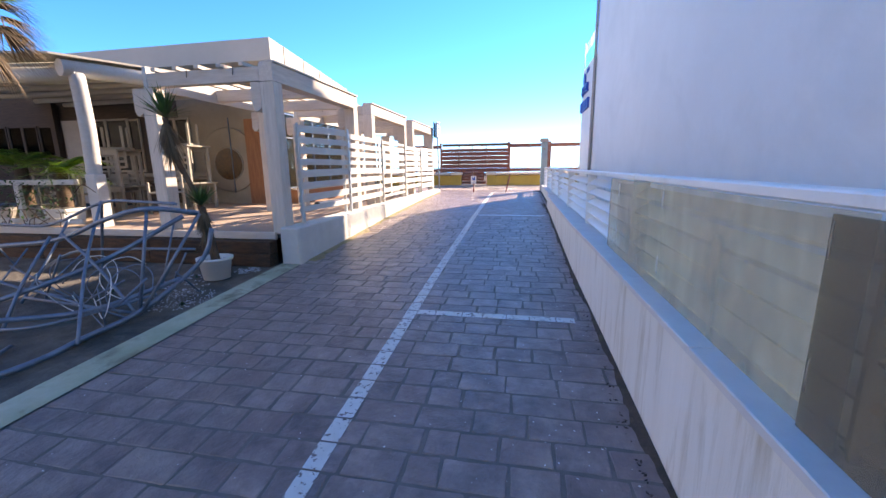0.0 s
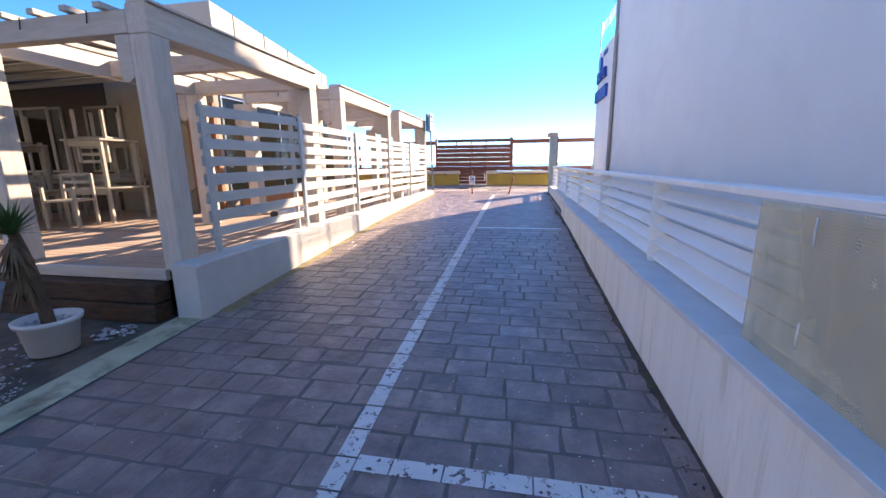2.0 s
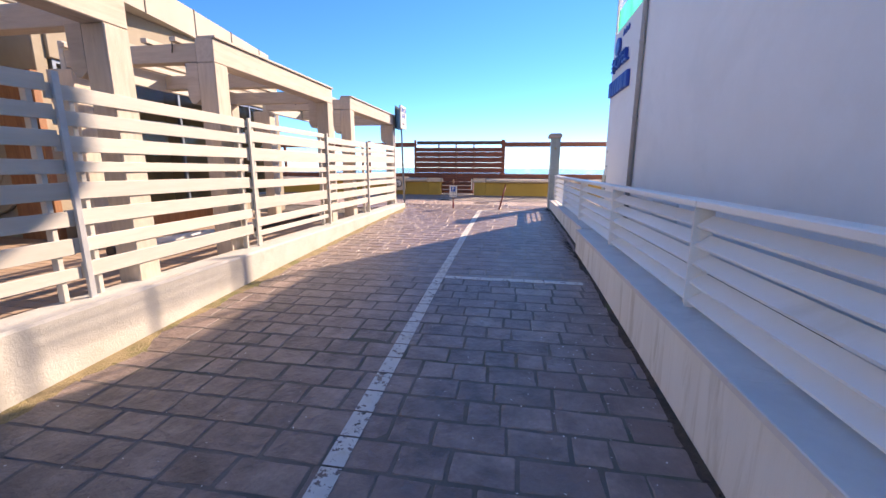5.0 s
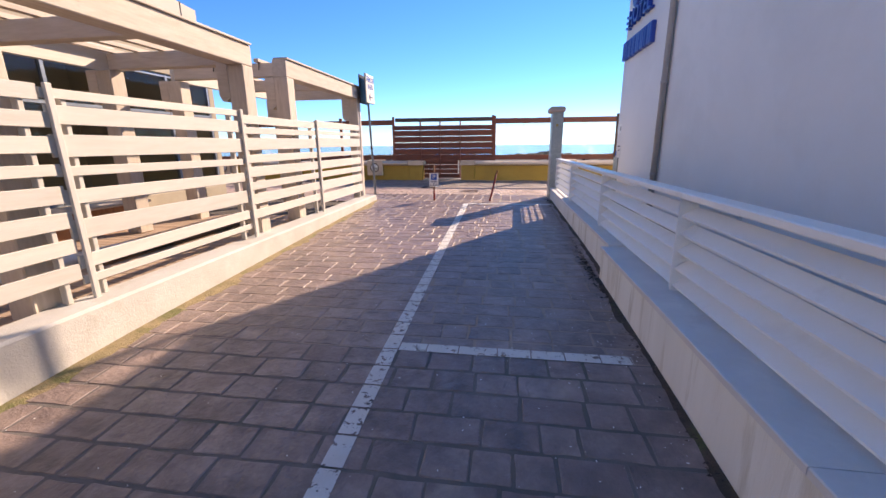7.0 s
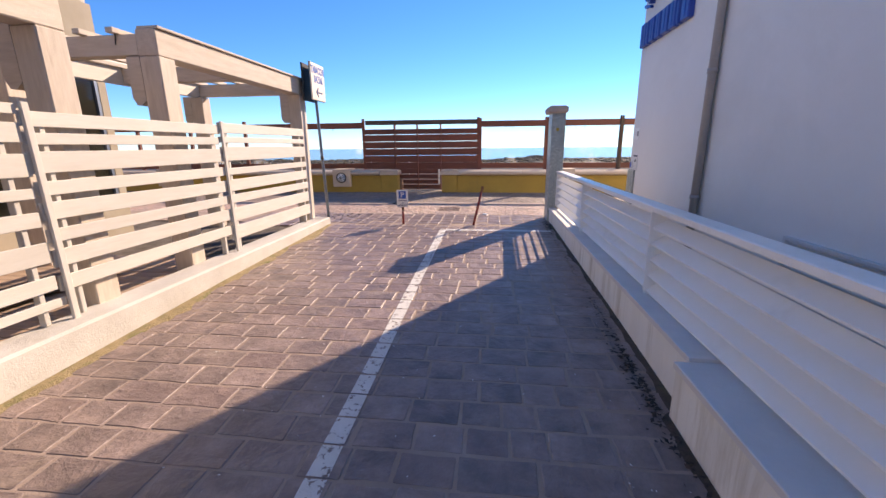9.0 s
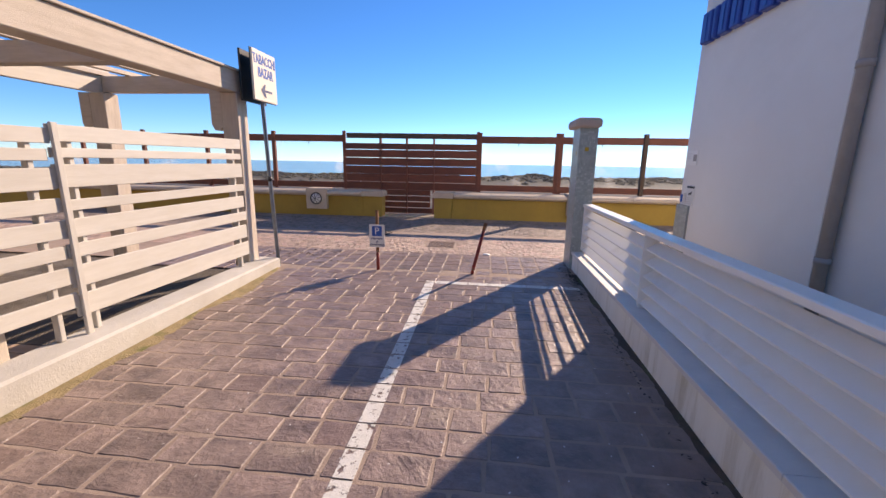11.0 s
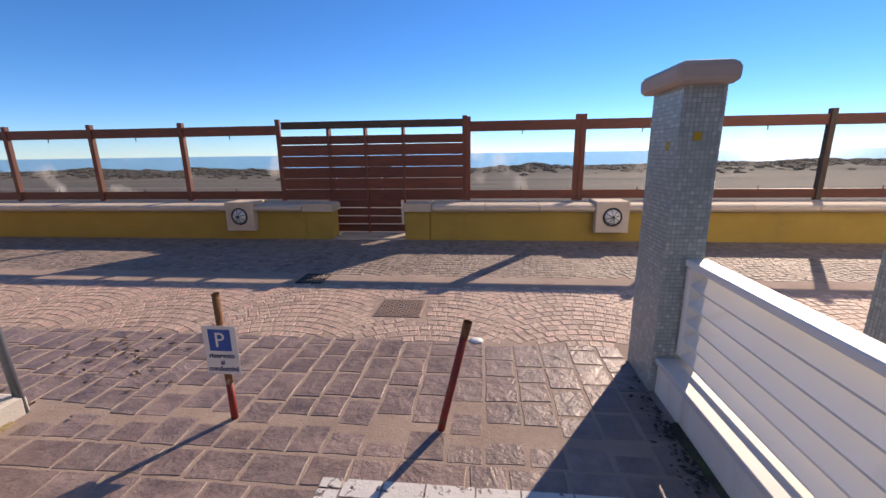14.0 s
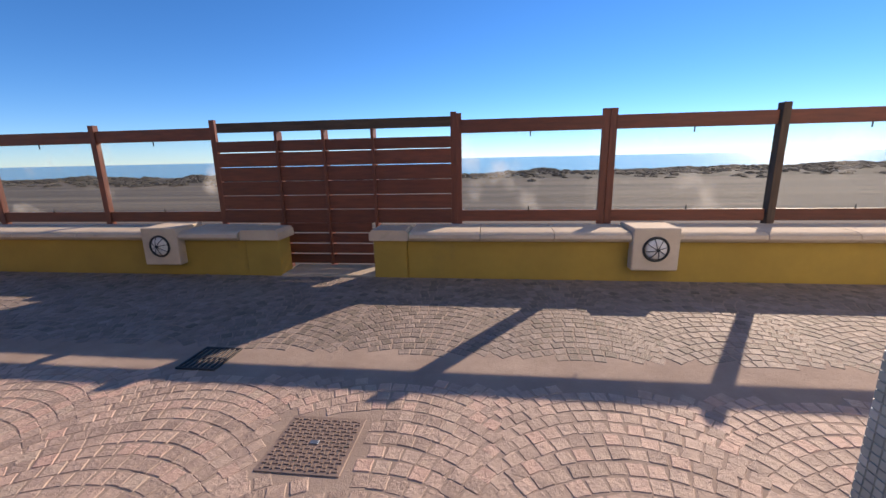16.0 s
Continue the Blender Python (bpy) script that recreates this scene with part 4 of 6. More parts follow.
box("plate", -5.948, -5.94, 13.2, 13.36, 1.75, 1.87, GOLD, fs_, 0.001)
box("mark", -5.9395, -5.936, 13.26, 13.30, 1.78, 1.84, BLACK, fs_, 0.001)
bp_ = thing("brown_door", (-5.8, 9.3, 0.59), "plain orange-brown wooden door panel standing by the wall", "door")
box("leaf", -6.55, -6.08, 8.86, 8.90, 0.59, 2.70, ORANGE, bp_, 0.004)
box("jamb", -6.06, -5.90, 8.84, 8.93, 0.59, 2.75, ORANGE, bp_, 0.004)
# porthole
pw = thing("porthole", (-7.1, 8.93, 1.66), "round opening in a large pale disc panel with brown wood inside", "porthole")
RY = Matrix.Rotation(radians(90), 4, "X")
lathe("disc", [(0.80, 0), (0.80, 0.05), (0.78, 0.06)], WARMW, pw, Matrix.Translation((-7.1, 8.948, 1.72)) @ RY, 40, "pale round panel")
lathe("infill", [(0.40, 0.0), (0.40, 0.012)], PORTW, pw, Matrix.Translation((-7.1, 8.887, 1.62)) @ RY, 32, "brown wood seen through the opening")
me = tube_mesh([(-7.1 + 0.41 * math.cos(a), 8.878, 1.62 + 0.41 * math.sin(a)) for a in np.linspace(0, 2 * math.pi, 33)], 0.018, 8, False)
obj("rim", me, WARMW, pw, None, "", True)
tube("bar", [(-6.98, 8.865, 0.9), (-6.98, 8.865, 2.75)], 0.014, GALV, pw, 8)
for x0, x1, z0, z1, zb in ((-16.2, -15.75, 1.95, 2.70, 2.2), (-15.6, -15.15, 1.95, 2.70, 2.2), (-15.0, -14.2, 1.95, 2.70, 2.2), (-14.06, -13.63, 1.95, 2.70, 2.2), (-13.54, -13.10, 1.95, 2.69, 2.2), (-12.96, -12.55, 1.95, 2.68, 2.2),
                           (-11.17, -10.77, 1.5, 2.79, 2.32), (-10.68, -10.06, 1.5, 2.79, 2.32), (-9.97, -9.69, 1.5, 2.77, 2.32), (-9.0, -8.62, 1.5, 2.75, 2.05), (-8.54, -8.2, 1.5, 2.75, 2.05)):
    wn_ = thing("terrace_window", ((x0 + x1) / 2, 8.93, z0), "terrace window in a weathered frame, its pale upper part for blinds and bright view", "window", "terrace wall windows")
    # Lowered blinds at the left; from x -11.2 pale colour for the bright view.
    box("blind", x0, x1, 8.928, 8.938, zb, z1, WARMW, wn_, 0.001, "pale upper panel, some for lowered blinds, some for the bright view")
    box("pane", x0, x1, 8.915, 8.923, z0, z1, PANED, wn_, 0.001)
    for a_, b_ in ((x0 - 0.05, x0 - 0.002), (x1 + 0.002, x1 + 0.04)):
        box("stile", a_, b_, 8.89, 8.938, z0 - 0.05, z1 + 0.05, WOODG if x0 < -12 else TABLEW, wn_, 0.003)
    for z_ in (z0 - 0.05, z1 + 0.002):
        box("rail", x0 - 0.001, x1 + 0.001, 8.892, 8.938, z_, z_ + 0.046, WOODG if x0 < -12 else TABLEW, wn_, 0.003)
dp_ = thing("grey_screen", (-11.8, 8.9, 0.6), "plain dull grey panel leaning by the terrace wall", "panel")
box("sheet", -12.12, -11.42, 8.86, 8.885, 0.60, 2.83, PIPE, dp_, 0.003)
tpst = thing("terrace_post", (-12.3, 8.85, 0.59), "dark wooden post carrying the terrace roof", "post", "terrace posts")
box("shaft", -12.36, -12.20, 8.74, 8.885, 0.59, 3.3, WOODG, tpst, 0.006)
# log terrace on the left
lt = thing("log_terrace", (-6.35, 4.9, 0.17), "open terrace with white log post and beams under a pale sheet", "terrace roof")
tube("post", smoothed([(-6.34, 4.9, 0.15), (-6.36, 4.9, 1.3), (-6.33, 4.9, 2.1), (-6.36, 4.9, 2.92)]), 0.105, WOODP, lt, 14)
tube("eave_log", [(-6.42, 4.72, 2.98), (-5.45, 8.30, 3.14)], 0.12, WOODP, lt, 16)
tube("left_log", [(-6.30, 4.92, 2.93), (-10.5, 4.3, 2.93)], 0.11, WOODP, lt, 14)
for k in range(7):
    t = k / 6
    tube("rafter", [(-6.40 + 0.93 * t, 4.85 + 3.3 * t, 3.02 + 0.15 * t), (-12.0, 4.85 + 4.1 * t, 3.25)], 0.06, WOODP, lt, 10)
me = bpy.data.meshes.new("sheet")
q = [(-6.35, 4.55, 3.12), (-5.30, 8.40, 3.29), (-13, 8.9, 3.45), (-13, 3.9, 3.40)]
me.from_pydata(q + [(a, b, c + 0.03) for a, b, c in q], [], [[0, 1, 2, 3], [4, 5, 6, 7], [0, 1, 5, 4], [1, 2, 6, 5], [2, 3, 7, 6], [3, 0, 4, 7]])
obj("roof_sheet", me, ROOFW, lt, None, "pale mossy roof sheet")
box("sleeve", -6.40, -6.20, 4.77, 4.95, 0.15, 1.44, WOODP, lt, 0.01)
wr = thing("picket_rail", (-7.5, 4.75, 0.15), "white wooden balustrade rail in front of the terrace", "rail")
box("rail", -10, -6.56, 4.72, 4.80, 1.28, 1.36, WOODP, wr, 0.006)
box("rail", -10, -6.56, 4.73, 4.79, 0.66, 0.74, WOODP, wr, 0.006)
for k in range(3):
    box("post", -7.8 - k * 1.1, -7.70 - k * 1.1, 4.73, 4.79, 0.15, 1.275, WOODP, wr, 0.006)


def table(x, y, z, rot, w=0.8, h=0.70, flip=False):
    m = Matrix.Translation((x, y, z)) @ Matrix.Rotation(rot, 4, "Z")
    if flip:
        m = Matrix.Translation((x, y, z + h)) @ Matrix.Rotation(rot, 4, "Z") @ Matrix.Rotation(math.pi, 4, "X")
    t = new("cafe_table")
    t.matrix_basis = m
    tagged(t, "white painted wooden cafe table stacked upside down on another" if flip else "white painted square wooden cafe table stored on the terrace", "table", "stored cafe tables")
    box("tabletop", -w / 2, w / 2, -w / 2, w / 2, h - 0.035, h, TABLEW, t, 0.006, m=m)
    a = w / 2 - 0.06
    for s in (-1, 1):
        box("apron", -a, a, s * a - 0.012, s * a + 0.012, h - 0.12, h - 0.036, TABLEW, t, 0.003, m=m)
        for u in (-1, 1):
            box("leg", s * a - 0.028, s * a + 0.028, u * a - 0.028, u * a + 0.028, 0.0, h - 0.037, TABLEW, t, 0.005, m=m)
    return t


def chair(x, y, z, rot, flip=False):
    m = Matrix.Translation((x, y, z)) @ Matrix.Rotation(rot, 4, "Z")
    if flip:
        m = Matrix.Translation((x, y, z + 0.47)) @ Matrix.Rotation(rot, 4, "Z") @ Matrix.Rotation(math.pi, 4, "X")
    t = new("cafe_chair")
    t.matrix_basis = m
    tagged(t, "white painted wooden chair upside down on a stored table" if flip else "white painted wooden armchair stored on the terrace", "chair", "stored cafe chairs")
    box("seat", -0.24, 0.24, -0.23, 0.23, 0.43, 0.465, TABLEW, t, 0.006, m=m)
    for sx in (-1, 1):
        box("leg", sx * 0.22 - 0.022, sx * 0.22 + 0.022, -0.23, -0.186, 0.0, 0.66 if not flip else 0.429, TABLEW, t, 0.004, m=m)
        box("leg", sx * 0.22 - 0.022, sx * 0.22 + 0.022, 0.186, 0.23, 0.0, 0.86, TABLEW, t, 0.004, m=m)
    for z2 in (0.58, 0.70, 0.82):
        box("back_slat", -0.197, 0.197, 0.195, 0.22, z2, z2 + 0.05, TABLEW, t, 0.004, m=m)
    return t


table(-7.95, 8.35, 0.59, 0.1)
table(-7.95, 8.35, 1.295, 0.25, flip=True)
table(-8.85, 7.9, 0.59, -0.1)
table(-8.9, 7.9, 1.295, 0.1, flip=True)
table(-7.13, 7.55, 0.59, 0.08, 0.84, 0.62)
table(-7.13, 7.55, 1.212, 0.08, 0.74, 0.80)
table(-9.6, 6.9, 0.59, 0.0)
table(-8.35, 7.0, 0.59, 0.12, 0.80, 0.58)
table(-8.35, 7.0, 1.172, 0.12, 0.70, 0.76)
chair(-7.13, 7.55, 2.015, 0.3, True)
chair(-9.2, 6.2, 0.59, 0.8)
chair(-8.2, 6.3, 0.59, 2.6)
chair(-6.95, 6.75, 0.59, 0.3)
chair(-8.35, 7.0, 1.935, 0.6, True)
chair(-8.5, 7.2, 0.59, -0.4)
chair(-9.6, 6.9, 1.293, 0.2, True)
for k, (x, y) in enumerate(((-4.37, 8.25), (-4.32, 8.75))):
    rl = thing("awning_roll", (x, y, 0.62), "white rolled tube with a black end cap lying on the deck", "roll", "rolls on the deck")
    tube("roll", [(x, y, 0.66), (x + 0.25, y + 1.7, 0.66)], 0.065, WHITE, rl, 14)
    tube("end_cap", [(x - 0.01, y - 0.06, 0.66), (x - 0.001, y - 0.004, 0.66)], 0.068, BLACK, rl, 14)
for k in range(7):
    x, y = -3.9 - 0.16 * (k % 3), 9.6 + 0.1 * (k % 2)
    pb = thing("stored_board", (x, y, 0.6 + 0.04 * k), "old brown plank in a pile on the deck", "plank", "planks in a pile")
    beam("plank", (x, y, 0.612 + 0.045 * (k // 3)), (x + 0.1 * (k % 2), y + 2.2, 0.612 + 0.045 * (k // 3)), 0.14, 0.04, WOODG if k % 2 else ORANGE, pb)
bx_ = thing("stored_bench", (-5.3, 9.9, 0.59), "orange-brown wooden bench box on the deck", "bench")
box("body", -5.6, -5.2, 9.0, 11.6, 0.595, 0.95, ORANGE, bx_, 0.01)
box("lid", -5.63, -5.17, 8.98, 11.62, 0.952, 0.985, WOODW, bx_, 0.006)

# ---- sign on its pole ----
sg = thing("shop_sign", (-2.92, 15.18, 0.64), "cream street sign with blue capitals on a grey steel pole", "sign")
tube("pole", [(-2.905, 15.19, 0.50), (-2.935, 15.17, 1.6), (-2.96, 15.16, 2.62), (-2.96, 15.16, 3.08)], 0.024, GALV, sg, 12)
tube("collar", [(-2.936, 15.17, 1.64), (-2.938, 15.17, 1.70)], 0.027, BLACK, sg, 12)
box("panel", -2.925, -2.90, 14.905, 15.415, 2.59, 3.15, CREAM, sg, 0.004)
box("frame", -2.932, -2.9255, 14.90, 15.42, 2.585, 3.155, BLACK, sg, 0.002)
box("back_panel", -3.045, -3.02, 14.86, 15.37, 2.57, 3.13, BLACK, sg, 0.004, "black back panel of the sign")
SF = Matrix(((0, 0, 1, 0), (1, 0, 0, 0), (0, 1, 0, 0), (0, 0, 0, 1)))
text("letters", "TABACCHI", 0.125, BLUEL, sg, Matrix.Translation((-2.899, 15.16, 3.045)) @ SF @ Matrix.Diagonal((0.80, 1.18, 1, 1)), 0.002, bold=0.0035)
text("letters", "BAZAR", 0.125, BLUEL, sg, Matrix.Translation((-2.899, 15.17, 2.905)) @ SF @ Matrix.Diagonal((0.85, 1.18, 1, 1)), 0.002, bold=0.0035)
prism("arrow", [(15.29, 2.725), (15.13, 2.725), (15.155, 2.785), (15.125, 2.785), (15.05, 2.712), (15.125, 2.64), (15.155, 2.64), (15.13, 2.70), (15.29, 2.70)], "x", -2.8995, -2.896, NAVY, sg)

# ---- bollards ----
pp2 = thing("parking_post", (-1.575, 15.25, 0.53), "rusty post with red painted foot and a small parking plate", "post")
tube("foot", [(-1.575, 15.25, 0.5), (-1.575, 15.25, 0.76)], 0.020, REDP, pp2, 14)
tube("stem", [(-1.575, 15.25, 0.7605), (-1.58, 15.25, 1.295)], 0.0205, RUST, pp2, 14)
me = tube_mesh([(-1.58, 15.25, 1.29), (-1.58, 15.25, 1.305)], 0.021, 14, False)
obj("rim", me, RUST, pp2)
box("plate", -1.675, -1.475, 15.222, 15.2265, 0.83, 1.125, WHITE, pp2, 0.002, "white parking plate")
box("symbol", -1.64, -1.51, 15.2195, 15.2215, 0.975, 1.105, BLUEL, pp2, 0.001, "blue parking square")
PF = Matrix(((1, 0, 0, 0), (0, 0, -1, 0), (0, 1, 0, 0), (0, 0, 0, 1)))
text("letter", "P", 0.125, WHITE, pp2, Matrix.Translation((-1.575, 15.2185, 1.038)) @ PF, 0.001)
for wd, z in (("riservato", 0.945), ("ai", 0.905), ("condomini", 0.865)):
    text("print", wd, 0.042, NAVY, pp2, Matrix.Translation((-1.575, 15.2205, z)) @ PF, 0.001, bold=0.0008)
rp = thing("leaning_post", (-0.35, 15.25, 0.53), "leaning hollow steel post in worn dark red paint", "post")
tube("stem", [(-0.35, 15.25, 0.5), (-0.33, 15.25, 0.60), (-0.215, 15.24, 1.10)], 0.021, REDP, rp, 16)
me = tube_mesh([(-0.215, 15.24, 1.1002), (-0.195, 15.24, 1.185)], [0.0215, 0.024], 16, False)
obj("rusty_mouth", me, RUST, rp, None, "flared rusty open end")
CAPOB = lathe("round_cap", [(0.055, 0), (0.055, 0.006), (0.03, 0.018), (0.008, 0.02)], WHITE, None, (-0.17, 16.34, gz(16.3)), 24)
tagged(CAPOB, "small white round cap lying on the setts", "cap")

# ---- promenade wall, coping, rail ----
WY, RYY = 20.18, 20.72


def prom_wall(x0, x1):
    w = wall_obj("wall_promenade", x0, x1, WY, WY + 0.45, 0.4, 1.05, YELLOW, "low ochre painted promenade wall")
    return w


def coping(x0, x1):
    n = max(1, round((x1 - x0) / 1.0))
    prof = [(WY + 0.5, 1.053), (WY - 0.06, 1.053), (WY - 0.10, 1.07), (WY - 0.125, 1.105), (WY - 0.115, 1.145), (WY - 0.08, 1.17), (WY - 0.03, 1.182), (WY + 0.5, 1.19)]
    for i in range(n):
        a, b = x0 + (x1 - x0) * i / n, x0 + (x1 - x0) * (i + 1) / n
        c = thing("coping_stone", ((a + b) / 2, WY + 0.2, 1.053), "bullnosed cast stone coping block on the ochre wall", "coping", "coping blocks")
        prism("block", prof, "x", a + 0.004, b - 0.004, STONE, c, smooth=True)


LP = (-10.2, -4.47, 1.97, 8.2)
prom_wall(-18, -3.283)
prom_wall(-1.045, 16)
for a, b in ((-18, -10.47), (-9.93, -4.74), (-4.20, -3.33), (-1.00, 1.70), (2.24, 7.93), (8.47, 16)):
    coping(a, b)
for a, b in ((-3.28, -2.80), (-1.49, -1.05)):
    w = wall_obj("wall_gate_pier", a, b, WY - 0.03, WY + 0.28, 0.4, 1.06, YELLOW, "ochre painted pier beside the beach gate")
    st = thing("pier_cap", ((a + b) / 2, WY + 0.2, 1.063), "flat cast stone cap on the gate pier", "cap stone", "gate pier caps")
    prism("cap", [(a - 0.035, 1.063), (b + 0.035, 1.063), (b + 0.04, 1.10), (b + 0.035, 1.16), (b, 1.20), (a, 1.20), (a - 0.035, 1.16), (a - 0.04, 1.10)], "y", WY - 0.09, WY + 0.33, STONE, st, "stone cap")
wall_obj("threshold", -2.797, -1.493, WY - 0.05, WY + 0.5, 0.45, 0.585, CONC, "concrete threshold at the beach gate")
for x in LP:
    lp = thing("bulkhead_lamp", (x, WY - 0.13, 0.72), "round caged lamp in a square stone plate on the wall", "lamp", "promenade wall lamps")
    box("plate", x - 0.265, x + 0.265, WY - 0.138, WY + 0.40, 0.72, 1.235, STONE, lp, 0.012, "square cast stone plate")
    lathe("lens", [(0.125, 0), (0.12, 0.012), (0.09, 0.035), (0.045, 0.048), (0.004, 0.05)], WHITE, lp, Matrix.Translation((x, WY - 0.139, 0.985)) @ RY, 24, "white opal lens")
    ring = [(x + 0.14 * math.cos(a), WY - 0.146, 0.985 + 0.14 * math.sin(a)) for a in np.linspace(0, 2 * math.pi, 29)]
    obj("ring", tube_mesh(ring, 0.014, 8, False), BLACK, lp, None, "black ring", True)
    for k in range(8):
        a = k * math.pi / 4 + 0.2
        pts = [(x + r * math.cos(a + 1.3 * (0.13 - r)), WY - 0.146 - d, 0.985 + r * math.sin(a + 1.3 * (0.13 - r))) for r, d in ((0.135, 0.0), (0.09, 0.035), (0.045, 0.052), (0.005, 0.056))]
        tube("cage_rib", pts, 0.0045, BLACK, lp, 6)
    lathe("hub", [(0.02, 0.05), (0.018, 0.062)], BLACK, lp, Matrix.Translation((x, WY - 0.143, 0.985)) @ RY, 12)


def rail_panel(x0, x1, w0=0.075, w1=0.0):
    r = thing("glass_windbreak", ((x0 + x1) / 2, RYY, 1.19), "salt-marked glass panel in a brown timber frame behind the wall", "windbreak", "glass windbreak panels")
    beam("post", (x0 + w0 / 2, RYY, 1.05), (x0 + w0 / 2, RYY, 2.66), 0.09, w0, WOODR if w0 < 0.09 else WOODG, r, 0.004)
    if w1:
        beam("post", (x1 - w1 / 2, RYY, 1.05), (x1 - w1 / 2, RYY, 2.66), 0.09, w1, WOODR, r, 0.004)
    a, b = x0 + w0 + 0.001, x1 - w1 - 0.001
    beam("top_rail", (a, RYY, 2.49), (b, RYY, 2.49), 0.05, 0.17, WOODR, r)
    beam("bottom_rail", (a, RYY, 1.30), (b, RYY, 1.30), 0.05, 0.15, WOODR, r)
    g_ = box("pane", a, b, RYY - 0.005, RYY + 0.005, 1.376, 2.404, GLASS, r, 0.001)
    g_.visible_shadow = False
    m_ = (a + b) / 2
    for z0, z1 in ((2.34, 2.42), (1.36, 1.43)):
        tube("clip", [(m_, RYY - 0.02, z0), (m_, RYY - 0.02, z1)], 0.008, DARKIRON, r, 6)
    return r


rail_panel(-0.435, 1.505, 0.05, 0.045)
rail_panel(1.55, 3.49, 0.05)
rail_panel(3.49, 5.43, 0.12)
for k in range(3):
    rail_panel(5.43 + 1.94 * k, 7.37 + 1.94 * k, 0.10)
rail_panel(-5.90, -3.965, 0.085)
for k in range(5):
    rail_panel(-7.80 - 1.86 * k, -5.90 - 1.86 * k - 0.04 * (k > 0), 0.085)

gt = thing("beach_gate", (-2.2, RYY, 0.6), "boarded dark mahogany gate screen with narrow gaps", "gate")
beam("top_rail", (-3.86, RYY, 2.565), (-0.50, RYY, 2.56), 0.05, 0.13, WOODG, gt)
for x in (-3.93, -0.47):
    beam("post", (x, RYY, 1.05), (x, RYY, 2.68), 0.08, 0.06, WOODR, gt)
z = 1.205
for k in range(6):
    t = random.uniform(-0.004, 0.004)
    h = 0.193 if k < 5 else 0.15
    beam("board", (-3.89, RYY - 0.02, z + h / 2 + t), (-0.51, RYY - 0.02, z + h / 2 - t), 0.024, h, WOODR, gt, 0.003)
    z += 0.204
for k in range(4):
    z = 0.60 + 0.155 * k
    beam("board", (-3.05, RYY - 0.02, z + 0.07), (-1.66 + 0.05 * (k == 0), RYY - 0.02, z + 0.07), 0.024, 0.135, WOODR, gt, 0.003)
for x in (-2.97, -2.28, -1.58):
    beam("batten", (x, RYY + 0.018, 0.52), (x, RYY + 0.018, 2.50), 0.04, 0.16, WOODR, gt)

# ---- drain strip, covers ----
n = 0
ds = tagged(box("floor_strip", -14, 12, 17.722, 18.052, 0.44, 0.535, CONC, None, 0.002), "pale concrete drain strip across the promenade", "drain strip", kind="structure")
gr = thing("drain_grate", (-1.96, 17.87, 0.54), "black cast iron drain grate", "grate")
gx0, gx1, gy0, gy1 = -2.37, -2.04, 17.70, 18.06
for a in ((gx0, gx1, gy0, gy0 + 0.02), (gx0, gx1, gy1 - 0.02, gy1), (gx0, gx0 + 0.02, gy0 + 0.021, gy1 - 0.021), (gx1 - 0.02, gx1, gy0 + 0.021, gy1 - 0.021)):
    box("frame", *a, 0.52, 0.556, DARKIRON, gr, 0.002)
for k in range(6):
    x = gx0 + 0.04 + k * 0.045
    box("bar", x, x + 0.02, gy0 + 0.021, gy1 - 0.021, 0.525, 0.554, DARKIRON, gr, 0.003)
box("cross_bar", gx0 + 0.021, gx1 - 0.021, 17.87, 17.89, 0.523, 0.5530, DARKIRON, gr, 0.002)
mh = thing("manhole_cover", (-0.93, 17.01, 0.54), "square brown cast iron cover with a basketweave tread", "manhole cover")
MX, MY, MZ = -1.165, 16.78, gz(17.0) + 0.002
box("rim", MX, MX + 0.46, MY, MY + 0.46, MZ - 0.03, MZ, IRON, mh, 0.003)
vs, fs = [], []
for i in range(14):
    for j in range(14):
        if i in (6, 7) and j in (6, 7):
            continue
        px, py = MX + 0.032 + i * 0.0304, MY + 0.032 + j * 0.0304
        a, b = (0.013, 0.0055) if (i + j) % 2 else (0.0055, 0.013)
        k = len(vs)
        for s, h in ((1.15, 0.0), (1.0, 0.005)):
            vs += [(px - a * s, py - b * s, MZ + h), (px + a * s, py - b * s, MZ + h), (px + a * s, py + b * s, MZ + h), (px - a * s, py + b * s, MZ + h)]
        fs += [[k + 4, k + 5, k + 6, k + 7]] + [[k + e, k + (e + 1) % 4, k + 4 + (e + 1) % 4, k + 4 + e] for e in range(4)]
me = bpy.data.meshes.new("tread")
me.from_pydata(vs, [], fs)
tagged(obj("tread", me, IRON, mh), "raised tread studs", kind="stuff")
box("key_plate", MX + 0.205, MX + 0.255, MY + 0.215, MY + 0.245, MZ + 0.0005, MZ + 0.006, GALV, mh, 0.001)

# ---- plants ----


def blade(vs, fs, p, d, up, length, width, droop, n=5):
    d, up = Vector(d).normalized(), Vector(up)
    side = d.cross(Vector((0, 0, 1)))
    if side.length < 0.05:
        side = Vector((1, 0, 0))
    side.normalize()
    base = len(vs)
    for i in range(n + 1):
        t = i / n
        c = Vector(p) + d * length * t + Vector((0, 0, -droop * length * t * t))
        w = width * (1 - t ** 1.6) * (0.75 + 0.5 * math.sin(math.pi * min(1, t * 1.5)))
        vs.append(tuple(c - side * w)); vs.append(tuple(c + side * w + Vector((0, 0, 0.0))))
    for i in range(n):
        fs.append([base + 2 * i, base + 2 * i + 1, base + 2 * i + 3, base + 2 * i + 2])


